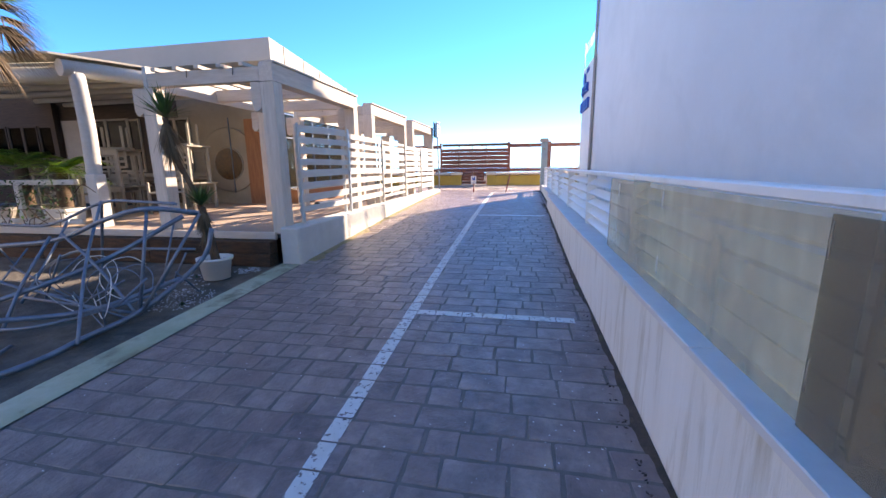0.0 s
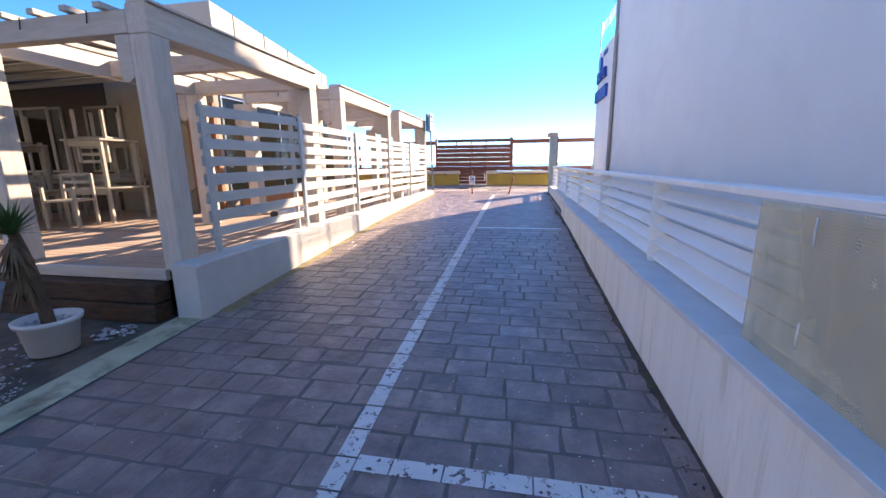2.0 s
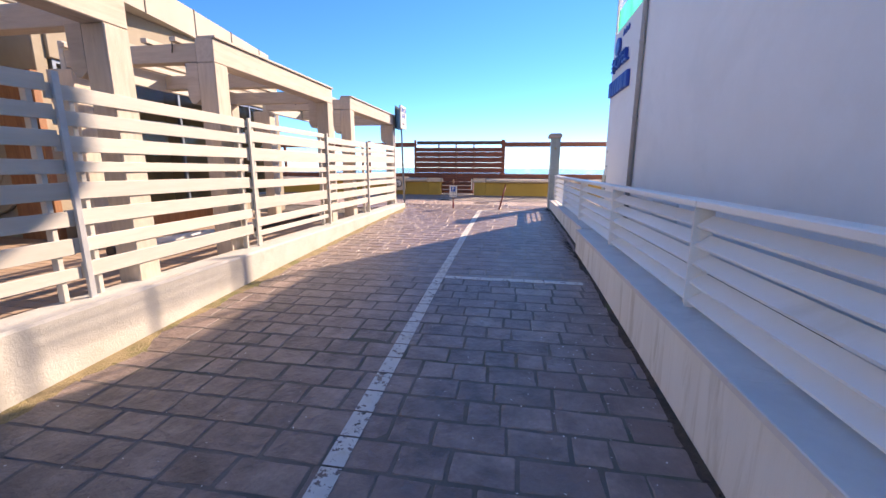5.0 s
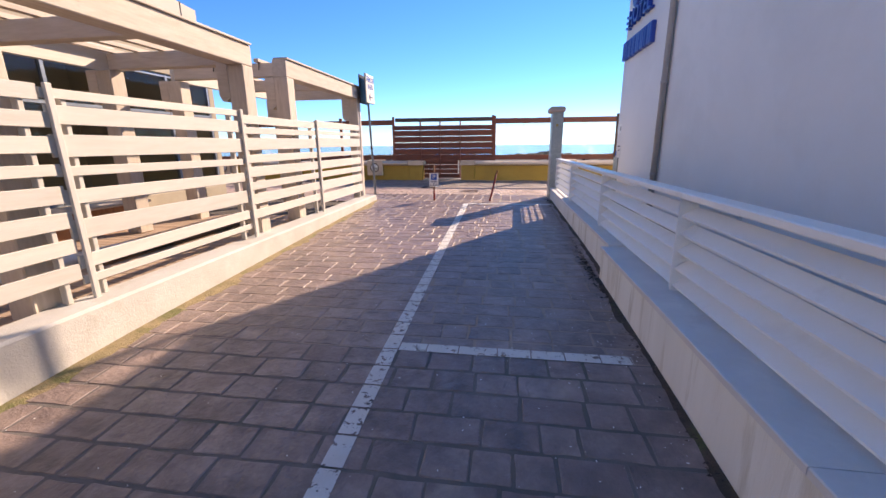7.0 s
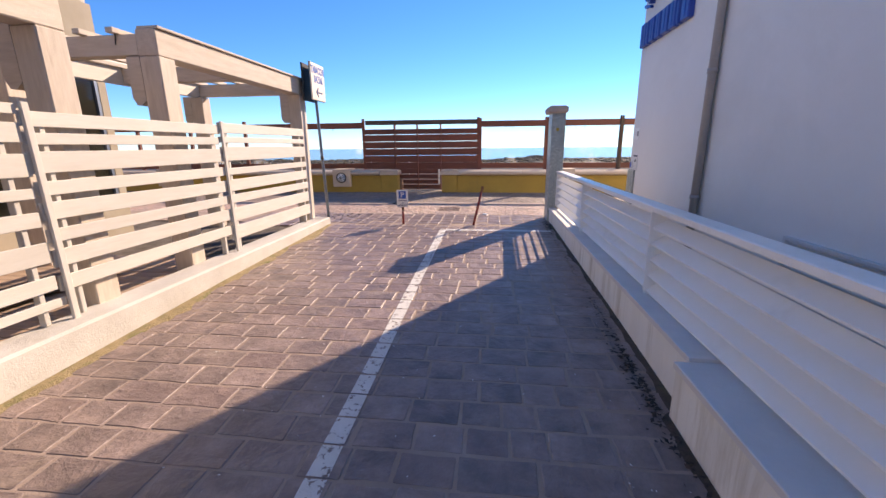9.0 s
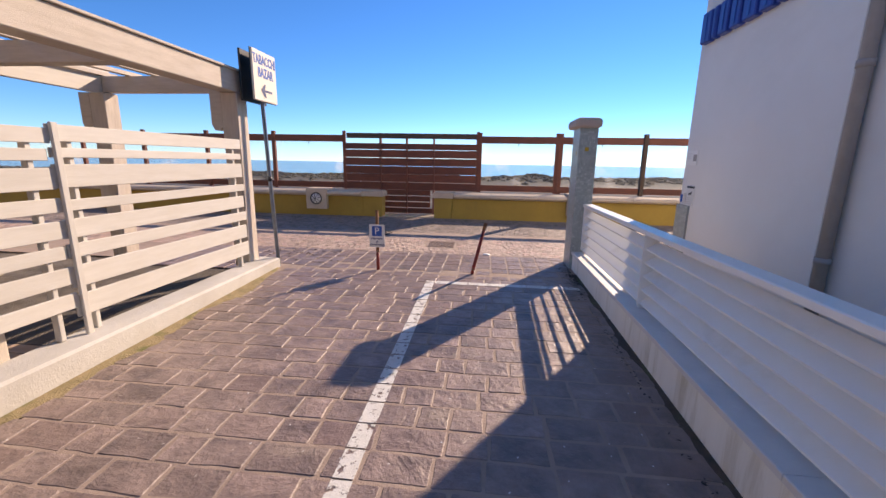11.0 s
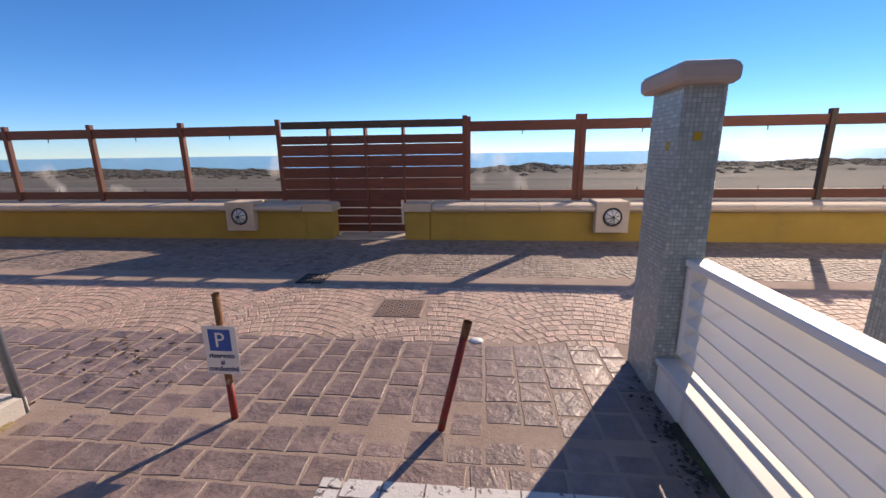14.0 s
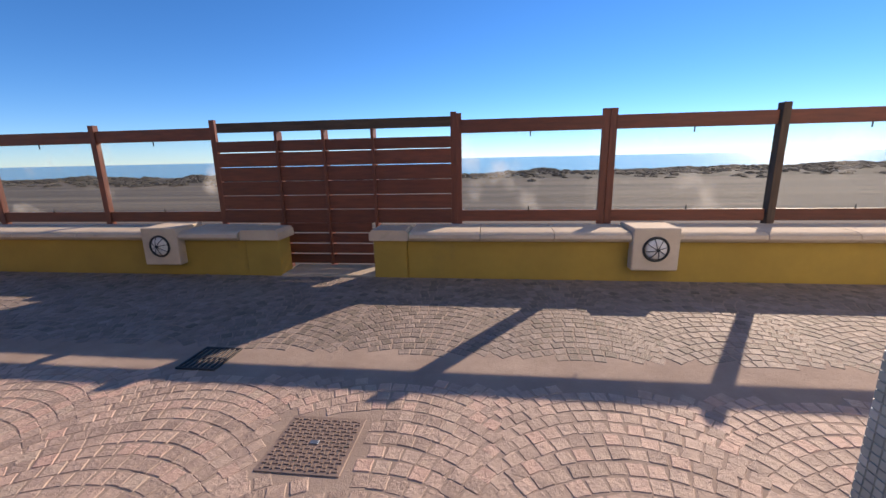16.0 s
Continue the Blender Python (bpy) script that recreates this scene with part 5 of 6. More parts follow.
def rosette(name, c, n, length, width, mat, parent, lo=-0.1, hi=1.3, droop=0.15, label="", rnd=None):
    rnd = rnd or random
    vs, fs = [], []
    for k in range(n):
        a = rnd.uniform(0, 2 * math.pi)
        e = rnd.uniform(lo, hi)
        L_ = length * rnd.uniform(0.7, 1.1)
        blade(vs, fs, c, (math.cos(a) * math.cos(e), math.sin(a) * math.cos(e), math.sin(e)), (0, 0, 1), L_, width, droop)
    me = bpy.data.meshes.new(name)
    me.from_pydata(vs, [], fs)
    return tagged(obj(name, me, mat, parent), label, kind="stuff")


yu = thing("yucca", (-3.47, 3.87, 0.40), "two-headed yucca with dead leaf skirts standing in a white pot", "plant")
tube("trunk", smoothed([(-3.47, 3.87, 0.36), (-3.50, 3.85, 0.80), (-3.56, 3.80, 1.2), (-3.70, 3.72, 1.66), (-3.70, 3.66, 2.07)]), [0.045, 0.044, 0.043, 0.042, 0.04, 0.039, 0.038, 0.037, 0.036, 0.035, 0.034, 0.033, 0.032, 0.031, 0.03, 0.03, 0.03, 0.03, 0.03, 0.03, 0.03, 0.03, 0.03, 0.03, 0.03], BARK, yu, 10)
tube("trunk", smoothed([(-3.40, 3.84, 0.36), (-3.42, 3.80, 0.7), (-3.45, 3.76, 1.05)]), 0.03, BARK, yu, 8)
for cx_, cy_, cz_, n_, L_ in ((-3.70, 3.66, 2.07, 70, 0.40), (-3.47, 3.76, 1.08, 60, 0.32)):
    rosette("crown", (cx_, cy_, cz_), n_, L_, 0.018, LEAF, yu, 0.1, 1.5, 0.10, "stiff green sword leaves")
    rosette("dead_skirt", (cx_, cy_, cz_ - 0.03), n_ + 40, L_ * 1.0, 0.011, DRYLEAF, yu, -1.5, -0.9, 0.1, "hanging brown dead leaves")
    for dz_ in (0.12, 0.26):
        rosette("dead_skirt", (cx_ + dz_ * 0.1, cy_, cz_ - dz_), n_, L_ * 0.85, 0.013, DRYLEAF, yu, -1.5, -1.05, 0.1, "hanging brown dead leaves")
    rosette("dead_skirt", (cx_ + 0.0, cy_, cz_ - 0.16), n_ // 2, L_ * 0.9, 0.011, DRYLEAF, yu, -1.52, -1.2, 0.1, "hanging brown dead leaves")
pt = thing("plant_pot", (-3.47, 3.87, 0.15), "round white plastic pot filled with pale pebbles", "pot")
lathe("pot", [(0.145, 0.15), (0.15, 0.152), (0.185, 0.385), (0.205, 0.388), (0.21, 0.42), (0.195, 0.425), (0.18, 0.395), (0.17, 0.37), (0.01, 0.365)], PLASTIC, pt, (-3.47, 3.87, 0), 32)


def pebbles(name, c, r, n, size, mat, parent, label, z=None, ell=1.0):
    vs, fs = [], []
    for k in range(n):
        a, q = random.uniform(0, 2 * math.pi), r * math.sqrt(random.random())
        px, py = c[0] + q * math.cos(a), c[1] + q * math.sin(a) * ell
        s = size * random.uniform(0.5, 1.2)
        pz = c[2] if z is None else z(py)
        k0 = len(vs)
        for dx, dy, dz in ((1, 0, 0.2), (0.3, 0.9, 0.15), (-0.8, 0.5, 0.25), (-0.8, -0.6, 0.15), (0.4, -0.9, 0.2), (0.05, 0, 0.85), (0, 0, -0.5)):
            j = random.uniform(0.8, 1.2)
            vs.append((px + dx * s * j, py + dy * s * j, pz + dz * s * j * 0.8))
        for e in range(5):
            fs += [[k0 + e, k0 + (e + 1) % 5, k0 + 5], [k0 + (e + 1) % 5, k0 + e, k0 + 6]]
    me = bpy.data.meshes.new(name)
    me.from_pydata(vs, [], fs)
    ob = obj(name, me, mat, parent)
    return tagged(ob, label, kind="stuff")


pebbles("pebbles", (-3.47, 3.87, 0.375), 0.16, 90, 0.022, SHINGLE, pt, "pale pebbles")
tagged(pebbles("pebbles", (-3.28, 4.2, 0.17), 0.16, 60, 0.022, SHINGLE, None, "spilt pale pebbles beside the pot"), category="pebbles")
tagged(pebbles("pebbles", (-3.75, 3.75, 0.15), 0.35, 60, 0.02, SHINGLE, None, "spilt pale pebbles beside the pot", lambda y: gz(y) - 0.018), category="pebbles")
for x, y, r_ in ((-3.6, 2.4, 0.5), (-3.9, 1.3, 0.7), (-4.6, 2.6, 0.8), (-3.4, 3.2, 0.35), (-5.2, 3.7, 0.6)):
    tagged(pebbles("gravel", (x, y, 0), r_, 260, 0.012, SHINGLE if r_ < 0.4 else EARTH, None, "loose grey and brown gravel over the earth", lambda y: gz(y) - 0.020), category="gravel")
for x, y, n_, s_ in ((-3.22, 3.05, 120, 0.07), (-3.8, 3.9, 60, 0.07), (-4.4, 3.3, 60, 0.06), (-3.4, 2.2, 40, 0.05)):
    g_ = rosette("grass_tuft", (x, y, gz(y) - 0.022), n_, s_, 0.004, GRASS, None, 0.0, 1.4, 0.4, "small tuft of weeds in the gravel")
    tagged(g_, category="weeds")
# cycads behind the rail
for k, (x, y, z, n_) in enumerate(((-8.2, 5.15, 1.58, 34), (-7.45, 5.2, 1.45, 30), (-9.4, 5.25, 1.62, 30))):
    cy = thing("cycad", (x, y, 0.17), "cycad with arching bright green fronds by the terrace rail", "plant", "cycads by the rail")
    tube("trunk", [(x, y, 0.10), (x, y, z)], [0.12, 0.09], BARK, cy, 10)
    vs, fs = [], []
    for f_ in range(n_):
        a, e = random.uniform(0, 2 * math.pi), random.uniform(0.15, 0.9)
        d = Vector((math.cos(a) * math.cos(e), math.sin(a) * math.cos(e), math.sin(e)))
        L_ = random.uniform(0.7, 1.0)
        for s in range(14):
            t = (s + 2) / 16
            c = Vector((x, y, z)) + d * L_ * t + Vector((0, 0, -0.55 * L_ * t * t))
            for sd in (-1, 1):
                sv = Vector((-math.sin(a), math.cos(a), 0)) * sd + d * 0.5 + Vector((0, 0, 0.15))
                blade(vs, fs, c, sv, (0, 0, 1), 0.22 * math.sin(math.pi * (0.15 + 0.8 * t)), 0.020, 0.2, 2)
    me = bpy.data.meshes.new("fronds")
    me.from_pydata(vs, [], fs)
    tagged(obj("fronds", me, LEAFB, cy), "feathery green fronds", kind="stuff")
for x0, x1, z1, mt, lb in ((-7.95, -7.55, 0.93, TABLEW, "old white rectangular planter box behind the rail"), (-7.50, -7.08, 0.88, PLASTIC, "old white rectangular planter box behind the rail"), (-8.75, -8.2, 0.9, TABLEW, "old white rectangular planter box behind the rail")):
    pb_ = thing("planter_box", ((x0 + x1) / 2, 5.05, 0.59), lb, "planter", "planters behind the rail")
    prism("trough", [(x0 + 0.04, 0.592), (x1 - 0.04, 0.592), (x1, z1 - 0.05), (x1 + 0.015, z1 - 0.05), (x1 + 0.015, z1), (x0 - 0.015, z1), (x0 - 0.015, z1 - 0.05), (x0, z1 - 0.05)], "y", 4.88, 5.22, mt, pb_)
    box("soil", x0 + 0.03, x1 - 0.03, 4.91, 5.19, z1 - 0.02, z1 + 0.006, EARTH, pb_, 0.003)
rc = random.Random(21)
cr = thing("creeper", (-7.6, 4.7, 0.6), "dry tangled creeper with small dull green leaves on the white rail", "creeper")
for k in range(26):
    x_, z_ = rc.uniform(-9.4, -6.6), rc.uniform(0.45, 1.35)
    pts_ = [(x_, 4.70, z_)]
    for q_ in range(4):
        pts_.append((pts_[-1][0] + rc.uniform(-0.25, 0.25), 4.70 + rc.uniform(-0.10, 0.03), max(0.25, min(1.5, pts_[-1][2] + rc.uniform(-0.28, 0.16)))))
    tube("stem", smoothed(pts_, 4), 0.006, BARK, cr, 5)
vs, fs = [], []
for k in range(520):
    a_ = rc.uniform(0, 6.28)
    c_ = rc.choice((-9.1, -8.6, -8.15, -7.8, -7.3, -6.9))
    blade(vs, fs, (rc.gauss(c_, 0.16), 4.66 + rc.uniform(-0.07, 0.05), max(0.3, rc.gauss(1.12 if c_ > -8.3 else 0.95, 0.19))), (math.cos(a_), math.sin(a_), rc.uniform(-0.8, 0.4)), (0, 0, 1), 0.06, 0.018, 0.3, 2)
me = bpy.data.meshes.new("leaves")
me.from_pydata(vs, [], fs)
tagged(obj("leaves", me, LEAF, cr), "small dull green leaves", kind="stuff")
# palm whose dead fronds hang at the edge
pl = thing("palm", (-6.0, 3.2, 0.1), "fan palm with a skirt of dry hanging fronds", "palm")
tube("trunk", smoothed([(-7.1, 3.2, 0.0), (-6.95, 3.3, 1.6), (-6.5, 3.4, 2.7), (-5.98, 3.45, 3.25)]), 0.13, BARK, pl, 12)
vs, fs, vs2, fs2 = [], [], [], []
for f_ in range(44):
    a, e = random.uniform(0, 2 * math.pi), random.uniform(-1.1, 0.9)
    d = Vector((math.cos(a) * math.cos(e), math.sin(a) * math.cos(e), math.sin(e)))
    c = Vector((-5.98, 3.45, 3.25)) + d * 0.35
    V_, F_ = (vs, fs) if e > 0.3 else (vs2, fs2)
    s1 = d.cross(Vector((0, 0, 1))).normalized()
    for s in range(15):
        an = (s - 7) / 7 * 1.2
        blade(V_, F_, c, d * math.cos(an) + s1 * math.sin(an), (0, 0, 1), 0.5, 0.012, 0.5, 4)
for nm, V_, F_, mt, lb in (("green_fronds", vs, fs, LEAFB, "green fan fronds"), ("dry_fronds", vs2, fs2, DRYLEAF, "dry straw-coloured fronds")):
    me = bpy.data.meshes.new(nm)
    me.from_pydata(V_, [], F_)
    tagged(obj(nm, me, mt, pl), lb, kind="stuff")

# ---- dismantled steel gazebo frame ----
tf = thing("steel_frame_heap", (-3.9, 2.7, 0.1), "heap of bent galvanised steel gazebo arches and struts", "steel frame")
bars = [
    [(-5.70, 3.2, 0.89), (-4.96, 3.2, 0.90), (-4.2, 3.2, 1.15), (-3.69, 3.2, 1.16), (-3.26, 3.2, 1.14)],
    [(-5.3, 2.9, 0.70), (-4.47, 2.9, 0.79), (-3.82, 2.9, 1.01), (-3.31, 2.9, 1.12), (-3.0, 3.2, 1.05)],
    [(-3.31, 2.9, 1.12), (-3.37, 2.7, 0.10)],
    [(-4.21, 3.2, 1.16), (-3.9, 2.7, 0.6), (-3.34, 2.1, 0.07)],
    [(-4.6, 2.6, 0.25), (-3.41, 2.7, 0.12)],
    [(-2.95, 3.15, 1.05), (-3.32, 2.7, 0.15)],
    [(-3.05, 3.4, 0.86), (-3.09, 3.3, 0.58), (-3.25, 3.05, 0.32), (-3.36, 2.65, 0.13), (-3.40, 2.2, 0.08), (-3.36, 1.8, 0.06), (-3.5, 1.2, 0.04)],
    [(-4.42, 2.8, 0.84), (-4.35, 2.45, 0.45), (-4.31, 2.2, 0.08)],
    [(-4.4, 2.9, 0.85), (-3.91, 2.8, 0.55), (-3.41, 2.7, 0.12)],
    [(-5.2, 2.0, 0.10), (-4.4, 2.4, 0.35), (-3.9, 2.9, 0.6), (-3.3, 3.3, 1.0)],
    [(-5.0, 1.6, 0.05), (-4.3, 1.9, 0.25), (-3.7, 2.5, 0.20), (-3.3, 3.2, 0.35)],
    [(-4.9, 3.6, 0.15), (-4.5, 3.4, 0.9), (-4.2, 3.2, 1.16)],
    [(-5.6, 3.3, 0.2), (-4.9, 3.3, 0.55), (-4.1, 3.3, 0.62), (-3.3, 3.4, 0.62)],
    [(-4.8, 2.2, 0.08), (-4.0, 2.25, 0.12), (-3.35, 2.9, 0.25)],
    [(-5.8, 2.6, 0.75), (-5.0, 2.7, 0.35), (-4.4, 2.9, 0.15)],
    [(-5.2, 3.6, 0.95), (-5.1, 3.2, 0.5), (-5.0, 2.8, 0.1)],
    [(-3.9, 2.0, 0.06), (-3.6, 1.4, 0.05), (-3.9, 0.6, 0.02)],
    [(-4.6, 1.9, 0.10), (-4.1, 1.2, 0.08), (-4.2, 0.4, 0.05)],
]
rb_ = random.Random(11)
for k in range(20):
    x0_, y0_ = rb_.uniform(-5.6, -3.3), rb_.uniform(1.9, 3.4)
    a_, l_ = rb_.uniform(0, 6.28), rb_.uniform(0.4, 0.9)
    x1_, y1_ = min(-3.2, x0_ + l_ * math.cos(a_)), min(3.4, y0_ + 0.6 * l_ * math.sin(a_))
    bars.append([(x0_, y0_, rb_.uniform(0.03, 0.35)), (x1_, y1_, rb_.uniform(0.3, 1.0))])
for k, b_ in enumerate(bars):
    tube("arch" if len(b_) > 3 else "strut", smoothed(b_, 5) if len(b_) > 2 else b_, 0.024 if k in (1, 6, 9, 10) else 0.015 if k < 18 else 0.010, GALV, tf, 8)
for k in range(9):
    a = k * 0.7
    c = (-3.9 + 0.5 * math.cos(a * 2.1), 2.7 + 0.35 * math.sin(a * 1.7), 0.35)
    pts = [(c[0] + 0.22 * math.cos(t), c[1] + 0.1 * math.sin(t * 1.3 + a), max(0.1, c[2] + 0.24 * math.sin(t))) for t in np.linspace(a, a + 4.2, 7)]
    tube("loose_wire", smoothed(pts, 4), 0.005, WHITE if k % 2 else GALV, tf, 6)

# ---- beach posts ----
for x, y, h in ((-5.3, 33, 1.2), (-3.3, 31, 0.8)):
    bp2 = thing("beach_pole", (x * 1.4, y, 0.2), "thin white pole standing in the sand", "pole", "poles on the beach")
    tube("pole", [(x * 1.4, y, land_height(x * 1.4, y) - 0.05), (x * 1.4, y, land_height(x * 1.4, y) + h)], 0.03, WHITE, bp2, 8)

# ---- dirt gathered at the foot of the walls ----


def dirt_strip(name, side, xf_, y0, y1, wmin, wmax, mat, label):
    rd = random.Random(3)
    vs, fs, n_ = [], [], int((y1 - y0) / 0.07)
    for k in range(n_ + 1):
        y = y0 + (y1 - y0) * k / n_
        w = wmin + (wmax - wmin) * max(0.0, min(1.0, 0.5 + 0.9 * noise.fractal(Vector((y * 1.3, side, 0)), 1.0, 2.0, 4)))
        w *= rd.uniform(0.8, 1.15)
        x = xf_(y)
        vs += [(x, y, gz(y) + 0.010), (x + side * w * 0.6, y, gz(y) + 0.0035), (x + side * w, y, gz(y) - 0.002)]
    for k in range(n_):
        for j in (0, 1):
            fs.append([3 * k + j, 3 * k + j + 1, 3 * k + j + 4, 3 * k + j + 3])
    me = bpy.data.meshes.new(name)
    me.from_pydata(vs, [], fs)
    me.materials.append(mat)
    return tagged(new(name, me), label, "dirt", kind="stuff")


dirt_strip("dirt", 1, lambda y: cx(y) + 0.002, 4.7, 15.1, 0.03, 0.20, surf("mossy_sand", (0.40, 0.30, 0.16), (0.24, 0.19, 0.09), 9, 0.95, 0.8, 90, where="World", stain=(0.13, 0.14, 0.04), sscale=3.0, slo=0.5, shi=0.65), "mossy sand gathered along the kerb wall")
dirt_strip("dirt", -1, lambda y: base_x(y) - 0.002, -4, 15.4, 0.02, 0.075, surf("dark_grit", (0.13, 0.09, 0.06), (0.06, 0.045, 0.03), 12, 0.95, 0.9, 90, where="World", stain=(0.12, 0.13, 0.04), sscale=2.5, slo=0.55, shi=0.7), "dark grit and moss along the parapet wall")

# ---- scrub on the dunes ----
rs = random.Random(5)
vs, fs = [], []
for k in range(6500):
    x = rs.uniform(-85, 95)
    y = 62 + 3 * math.sin(x * 0.05) + rs.gauss(0, 3.6)
    if noise.noise(Vector((x * 0.12, y * 0.2, 2))) < -0.35:
        continue
    sz = rs.uniform(0.2, 0.52) * (1.0 + 0.6 * noise.noise(Vector((x * 0.07, 1, 1))))
    z0_, k0 = land_height(x, y) - 0.05, len(vs)
    for ring, (rr, hh) in enumerate(((1.0, 0.0), (1.05, 0.25), (0.7, 0.5))):
        for e in range(6):
            a = e * math.pi / 3 + ring * 0.4
            q_ = sz * rr * rs.uniform(0.65, 1.25)
            vs.append((x + q_ * math.cos(a), y + q_ * math.sin(a), z0_ + sz * hh * rs.uniform(0.6, 1.3)))
    vs.append((x, y, z0_ + sz * rs.uniform(0.55, 0.8)))
    for ring in range(2):
        for e in range(6):
            fs.append([k0 + ring * 6 + e, k0 + ring * 6 + (e + 1) % 6, k0 + ring * 6 + 6 + (e + 1) % 6, k0 + ring * 6 + 6 + e])
    fs += [[k0 + 12 + e, k0 + 12 + (e + 1) % 6, k0 + 18] for e in range(6)]
me = bpy.data.meshes.new("dune_scrub")
me.from_pydata(vs, [], fs)
me.materials.append(DUNE)
tagged(new("dune_scrub", me), "low dark scrub clumps along the dune crest", "scrub", kind="stuff")

# ---- litter ----


def flakes(name, n, fx_, fy_, size, mat, label, zoff=0.003):
    vs, fs = [], []
    for k in range(n):
        x, y = fx_(), fy_()
        s, a = size * random.uniform(0.4, 1.2), random.uniform(0, 6.28)
        k0 = len(vs)
        for dx, dy in ((1, 0), (0.1, 0.5), (-1, 0.1), (0, -0.45)):
            vs.append((x + s * (dx * math.cos(a) - dy * math.sin(a)), y + s * (dx * math.sin(a) + dy * math.cos(a)), gz(y) + zoff + random.uniform(0, size * 0.5)))
        fs += [[k0, k0 + 1, k0 + 2], [k0, k0 + 2, k0 + 3]]
    me = bpy.data.meshes.new(name)
    me.from_pydata(vs, [], fs)
    me.materials.append(mat)
    return tagged(new(name, me), label, "litter", kind="stuff")


flakes("dead_leaves", 260, lambda: 0.885 - abs(random.gauss(0, 0.045)), lambda: random.gauss(10.7, 0.4), 0.020, LITTER, "dry leaves and twigs gathered against the wall")
flakes("dead_leaves", 500, lambda: 0.885 - abs(random.gauss(0, 0.03)), lambda: random.uniform(0, 15.5), 0.014, LITTER, "dry leaves and twigs gathered against the wall")
flakes("dead_leaves", 120, lambda: 0.93 - abs(random.gauss(0, 0.05)), lambda: random.gauss(15.2, 0.25), 0.022, LITTER, "dry leaves and twigs gathered against the wall")
flakes("white_chips", 700, lambda: random.uniform(-2.6, 0.84), lambda: random.uniform(-1, 13), 0.007, WHITE, "tiny white shell chips scattered on the pavers")
flakes("white_chips", 500, lambda: 0.84 - abs(random.gauss(0, 0.35)), lambda: random.uniform(-1, 10), 0.007, WHITE, "tiny white shell chips scattered on the pavers")
flakes("twigs", 60, lambda: random.gauss(-2.9, 0.3), lambda: random.gauss(15.9, 0.25), 0.03, LITTER, "twigs and broken bits by the kerb end")

# ---- pavers ----
ROW = 0.2
rng = random.Random(7)
variants = []
for k in range(14):
    j = lambda: rng.uniform(-0.018, 0.018)
    q = [(-0.5 + j(), -0.5 + j() * 2, 0), (0.5 + j(), -0.5 + j() * 2, 0), (0.5 + j(), 0.5 + j() * 2, 0), (-0.5 + j(), 0.5 + j() * 2, 0)]
    variants.append(q)
near_meshes = {}


def paver_mesh(k, wq):
    key = (k, wq)
    if key not in near_meshes:
        w = wq * 0.03
        q = [(x * w, y * (ROW - 0.010), z) for x, y, z in variants[k]]
        near_meshes[key] = slabs_mesh("paver", [worn(q, rng, 0.011, 0.004)], SLATE, 0.007, 0.007, 0.03)
    return near_meshes[key]


quads, objs = [], 0
y = -5.0
while y < 14.95:
    y2 = y + ROW
    left = -2.70 if y < 4.5 else cx(y) + 0.005
    right = base_x(y) - 0.004
    if y >= 15.15:
        left, right = -4.6, 0.93
    x = left + 0.006
    while x < right - 0.05:
        wq = rng.randint(6, 12)
        w = wq * 0.03 + 0.008
        if x + w > right - 0.09:
            w = right - x
            wq = 0
        skip_cover = False
        zj = rng.uniform(-0.0012, 0.0012)
        if not skip_cover:
            if 7.6 <= y < 11.2 and wq and objs < 300:
                k = rng.randrange(14)
                ym = y + ROW / 2
                sl_ = math.atan2(gz(y2) - gz(y), ROW)
                o = new("paver", paver_mesh(k, wq))
                place(o, pavement, Matrix.Translation((x + (w - 0.008) / 2, ym, gz(ym) + zj)) @ Matrix.Rotation(sl_, 4, "X") @ Matrix.Rotation(rng.uniform(-0.008, 0.008), 4, "Y"))
                objs += 1
            else:
                j = lambda: rng.uniform(-0.008, 0.006)
                a, b, ww = y + 0.005, y2 - 0.005, w - 0.008
                quads.append([(x + j(), a + j(), gz(a) + zj + j() * 0.3), (x + ww + j(), a + j(), gz(a) + zj + j() * 0.3), (x + ww + j(), b + j(), gz(b) + zj), (x + j(), b + j(), gz(b) + zj)])
        x += w
    y = y2
x = -4.6
while x < 0.92:
    cw = rng.choice((0.19, 0.20, 0.21, 0.22))
    y = 15.0 + rng.uniform(0, 0.012)
    while y < 16.32:
        L_ = min(rng.uniform(0.17, 0.34), 16.33 - y)
        if L_ > 0.06 and not (x < cx(15) and y < 15.25 and x > cx(15) - 0.3):
            j = lambda: rng.uniform(-0.005, 0.005)
            zj = rng.uniform(-0.0015, 0.0015)
            x1_ = min(x + cw - 0.01, 0.93)
            quads.append([(x + j(), y + j(), gz(y) + zj), (x1_ + j(), y + j(), gz(y) + zj), (x1_ + j(), y + L_ - 0.01 + j(), gz(y) + zj), (x + j(), y + L_ - 0.01 + j(), gz(y) + zj)])
        y += L_
    x += cw
pv = place(new("pavers", slabs_mesh("pavers", [worn(q, rng, 0.011, 0.004) for q in quads], SLATE, 0.007, 0.007, 0.03)), pavement)
tagged(pv, "dark worn slate pavers", kind="stuff")

# worn white lines, broken at the joints
lines = []


def line_x(y):
    return -0.725 - 0.0065 * y


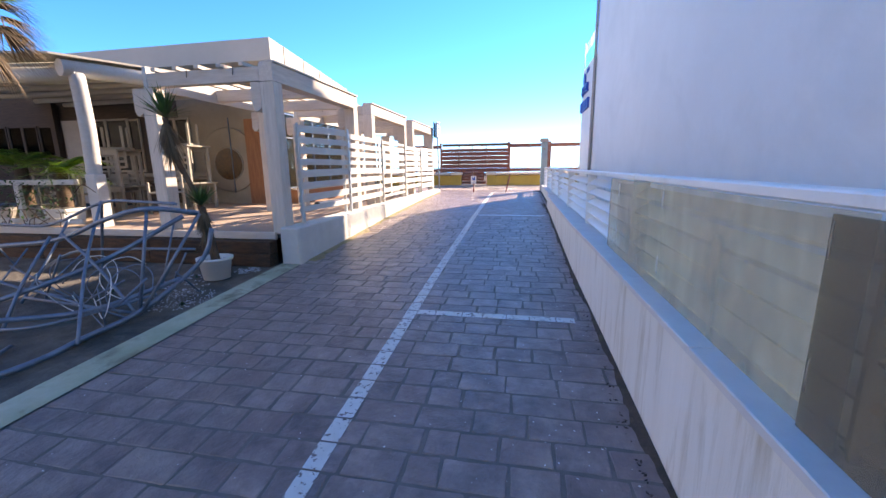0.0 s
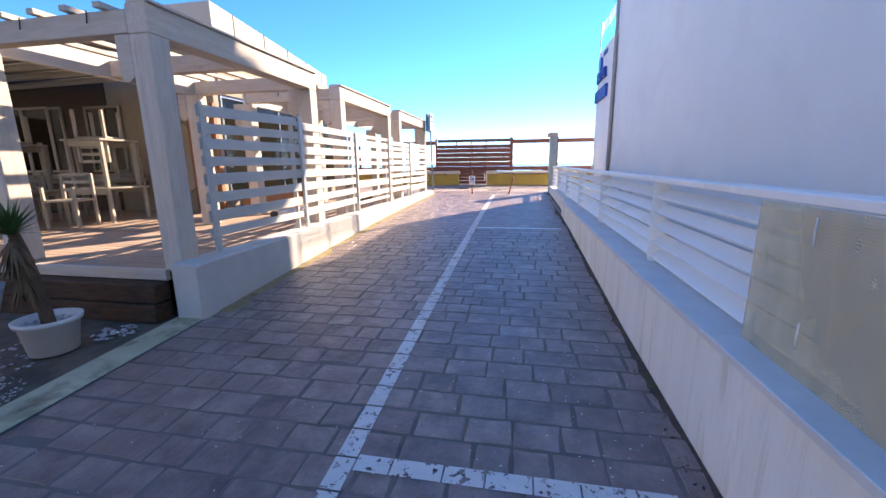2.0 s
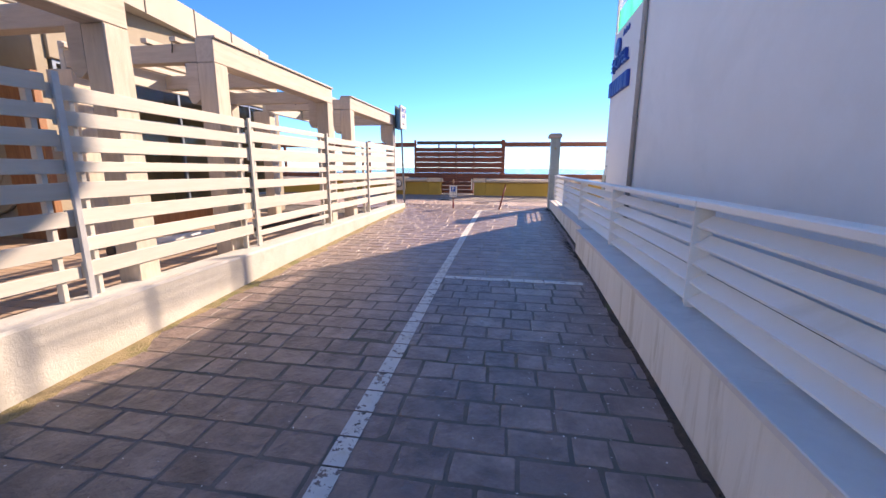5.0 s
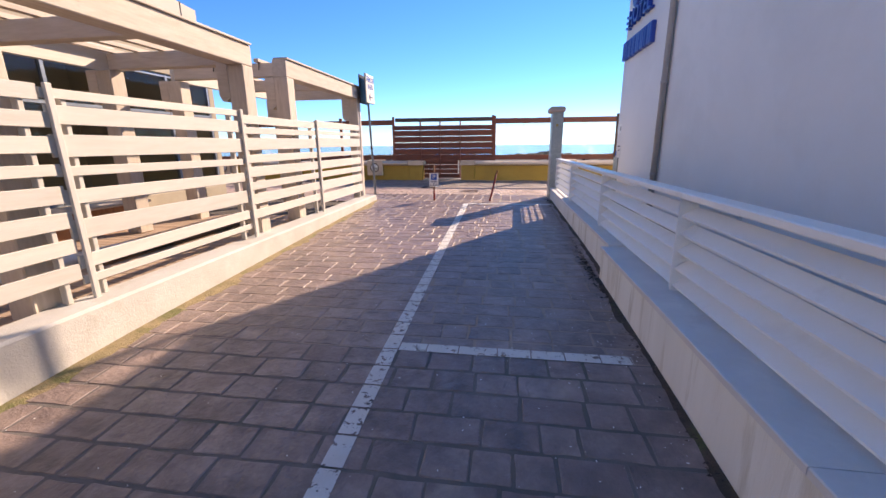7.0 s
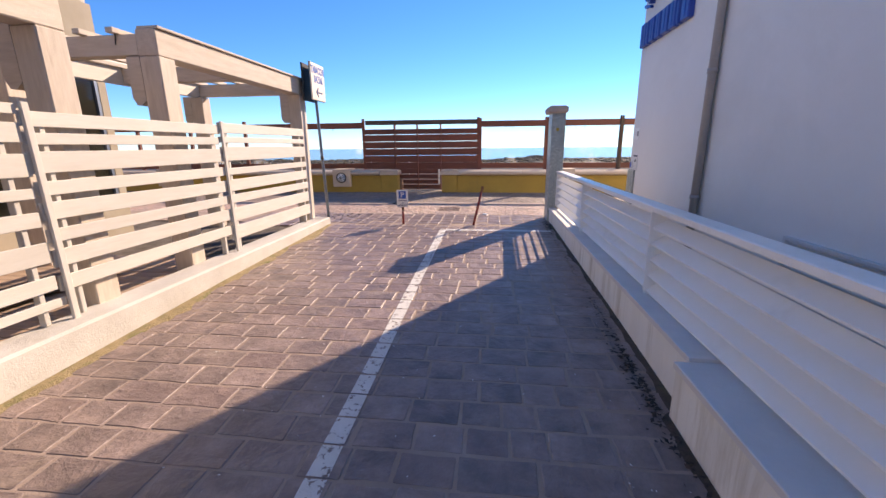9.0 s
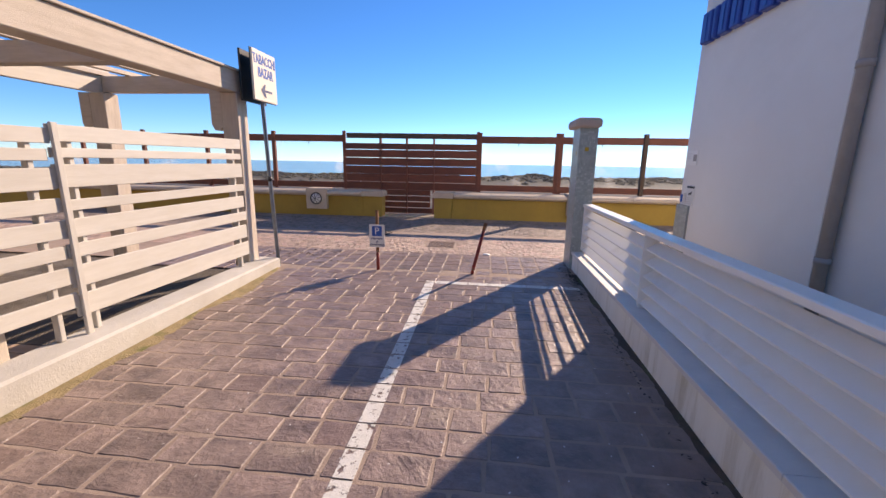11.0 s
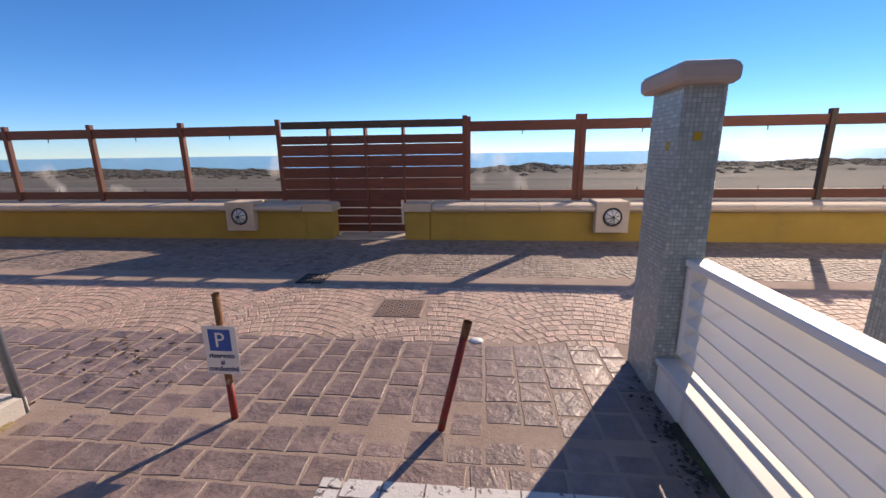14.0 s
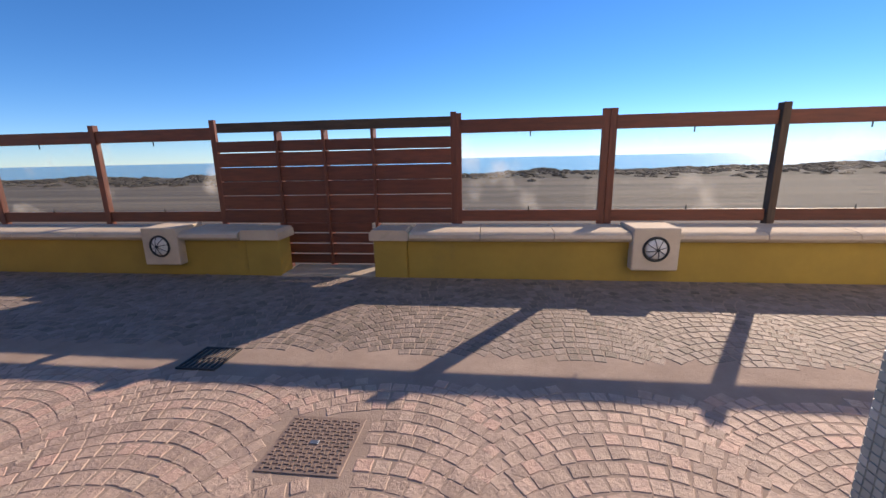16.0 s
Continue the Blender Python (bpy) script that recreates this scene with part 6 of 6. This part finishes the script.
y = -5.0
while y < 14.86:
    a, b = y + 0.006, min(y + ROW - 0.006, 14.86)
    xa, xb = line_x(a), line_x(b)
    if b > a + 0.02:
        lines.append([(xa - 0.055, a, gz(a) + 0.0032), (xa + 0.048, a, gz(a) + 0.0032), (xb + 0.048, b, gz(b) + 0.0032), (xb - 0.055, b, gz(b) + 0.0032)])
    y += ROW
for yc, x1 in ((3.175, 0.76), (8.84, 0.78), (14.81, 0.90)):
    x = line_x(yc) + 0.053
    while x < x1:
        w = rng.uniform(0.17, 0.26)
        b = min(x + w, x1)
        lines.append([(x + 0.004, yc - 0.05, gz(yc - 0.05) + 0.0034), (b - 0.004, yc - 0.05, gz(yc - 0.05) + 0.0034), (b - 0.004, yc + 0.05, gz(yc + 0.05) + 0.0034), (x + 0.004, yc + 0.05, gz(yc + 0.05) + 0.0034)])
        x = b
me = bpy.data.meshes.new("road_marking")
vs = [p for q in lines for p in q]
me.from_pydata(vs, [], [[4 * k, 4 * k + 1, 4 * k + 2, 4 * k + 3] for k in range(len(lines))])
me.materials.append(PAINT)
tagged(new("road_marking", me), "worn white parking lines painted over the pavers", "road marking", kind="structure")

# ---- promenade setts in fans ----
quads, dquads, objs = [], [], 0
P, W_, A_ = 0.104, 1.30, 0.26
sett_meshes = []
for k in range(12):
    j = lambda: rng.uniform(-0.006, 0.006)
    q = [(-0.0465 + j(), -0.0485 + j(), 0), (0.0465 + j(), -0.0485 + j(), 0), (0.0465 + j(), 0.0485 + j(), 0), (-0.0465 + j(), 0.0485 + j(), 0)]
    sett_meshes.append(slabs_mesh("sett", [worn(q, rng, 0.009, 0.002)], SETT, 0.006, 0.006, 0.025))
for r in range(-6, 44):
    x = -11.0
    while x < 9.0:
        ph = (x / W_) % 1.0
        s = ph * 2 - 1
        yc = 16.2 + r * P + A_ * (1 - s * s)
        sl_ = math.atan2(-2 * s * A_ * 2, W_)
        x += 0.098 * math.cos(sl_) + rng.uniform(-0.004, 0.004)
        if yc < 16.33 or yc > 20.12 or 17.67 < yc < 18.10:
            continue
        if MX - 0.05 < x < MX + 0.51 and MY - 0.05 < yc < MY + 0.51:
            continue
        if PX0 - 0.05 < x < PX1 + 0.05 and yc < PY1 + 0.05:
            continue
        if x > 2.25 and yc < 15.98:
            continue
        zj = rng.uniform(-0.002, 0.002)
        m_ = Matrix.Translation((x, yc, gz(yc) + zj)) @ Matrix.Rotation(sl_ + rng.uniform(-0.05, 0.05), 4, "Z")
        if -1.6 < x < 1.3 and yc < 17.5 and objs < 300:
            o = new("sett", sett_meshes[rng.randrange(12)])
            place(o, pavement, m_)
            objs += 1
        else:
            j = lambda: rng.uniform(-0.005, 0.005)
            (dquads if yc > 18.05 else quads).append([tuple(m_ @ Vector((a + j(), b + j(), 0))) for a, b in ((-0.0465, -0.0485), (0.0465, -0.0485), (0.0465, 0.0485), (-0.0465, 0.0485))])
pv = place(new("setts", slabs_mesh("setts", [worn(q, rng, 0.009, 0.002) for q in quads], SETT, 0.006, 0.006, 0.025)), pavement)
tagged(pv, "small porphyry setts laid in fans", kind="stuff")

pv = place(new("setts", slabs_mesh("setts", [worn(q, rng, 0.009, 0.002) for q in dquads], SETTD, 0.006, 0.006, 0.025)), pavement)
tagged(pv, "small damp dirty setts along the promenade wall", kind="stuff")
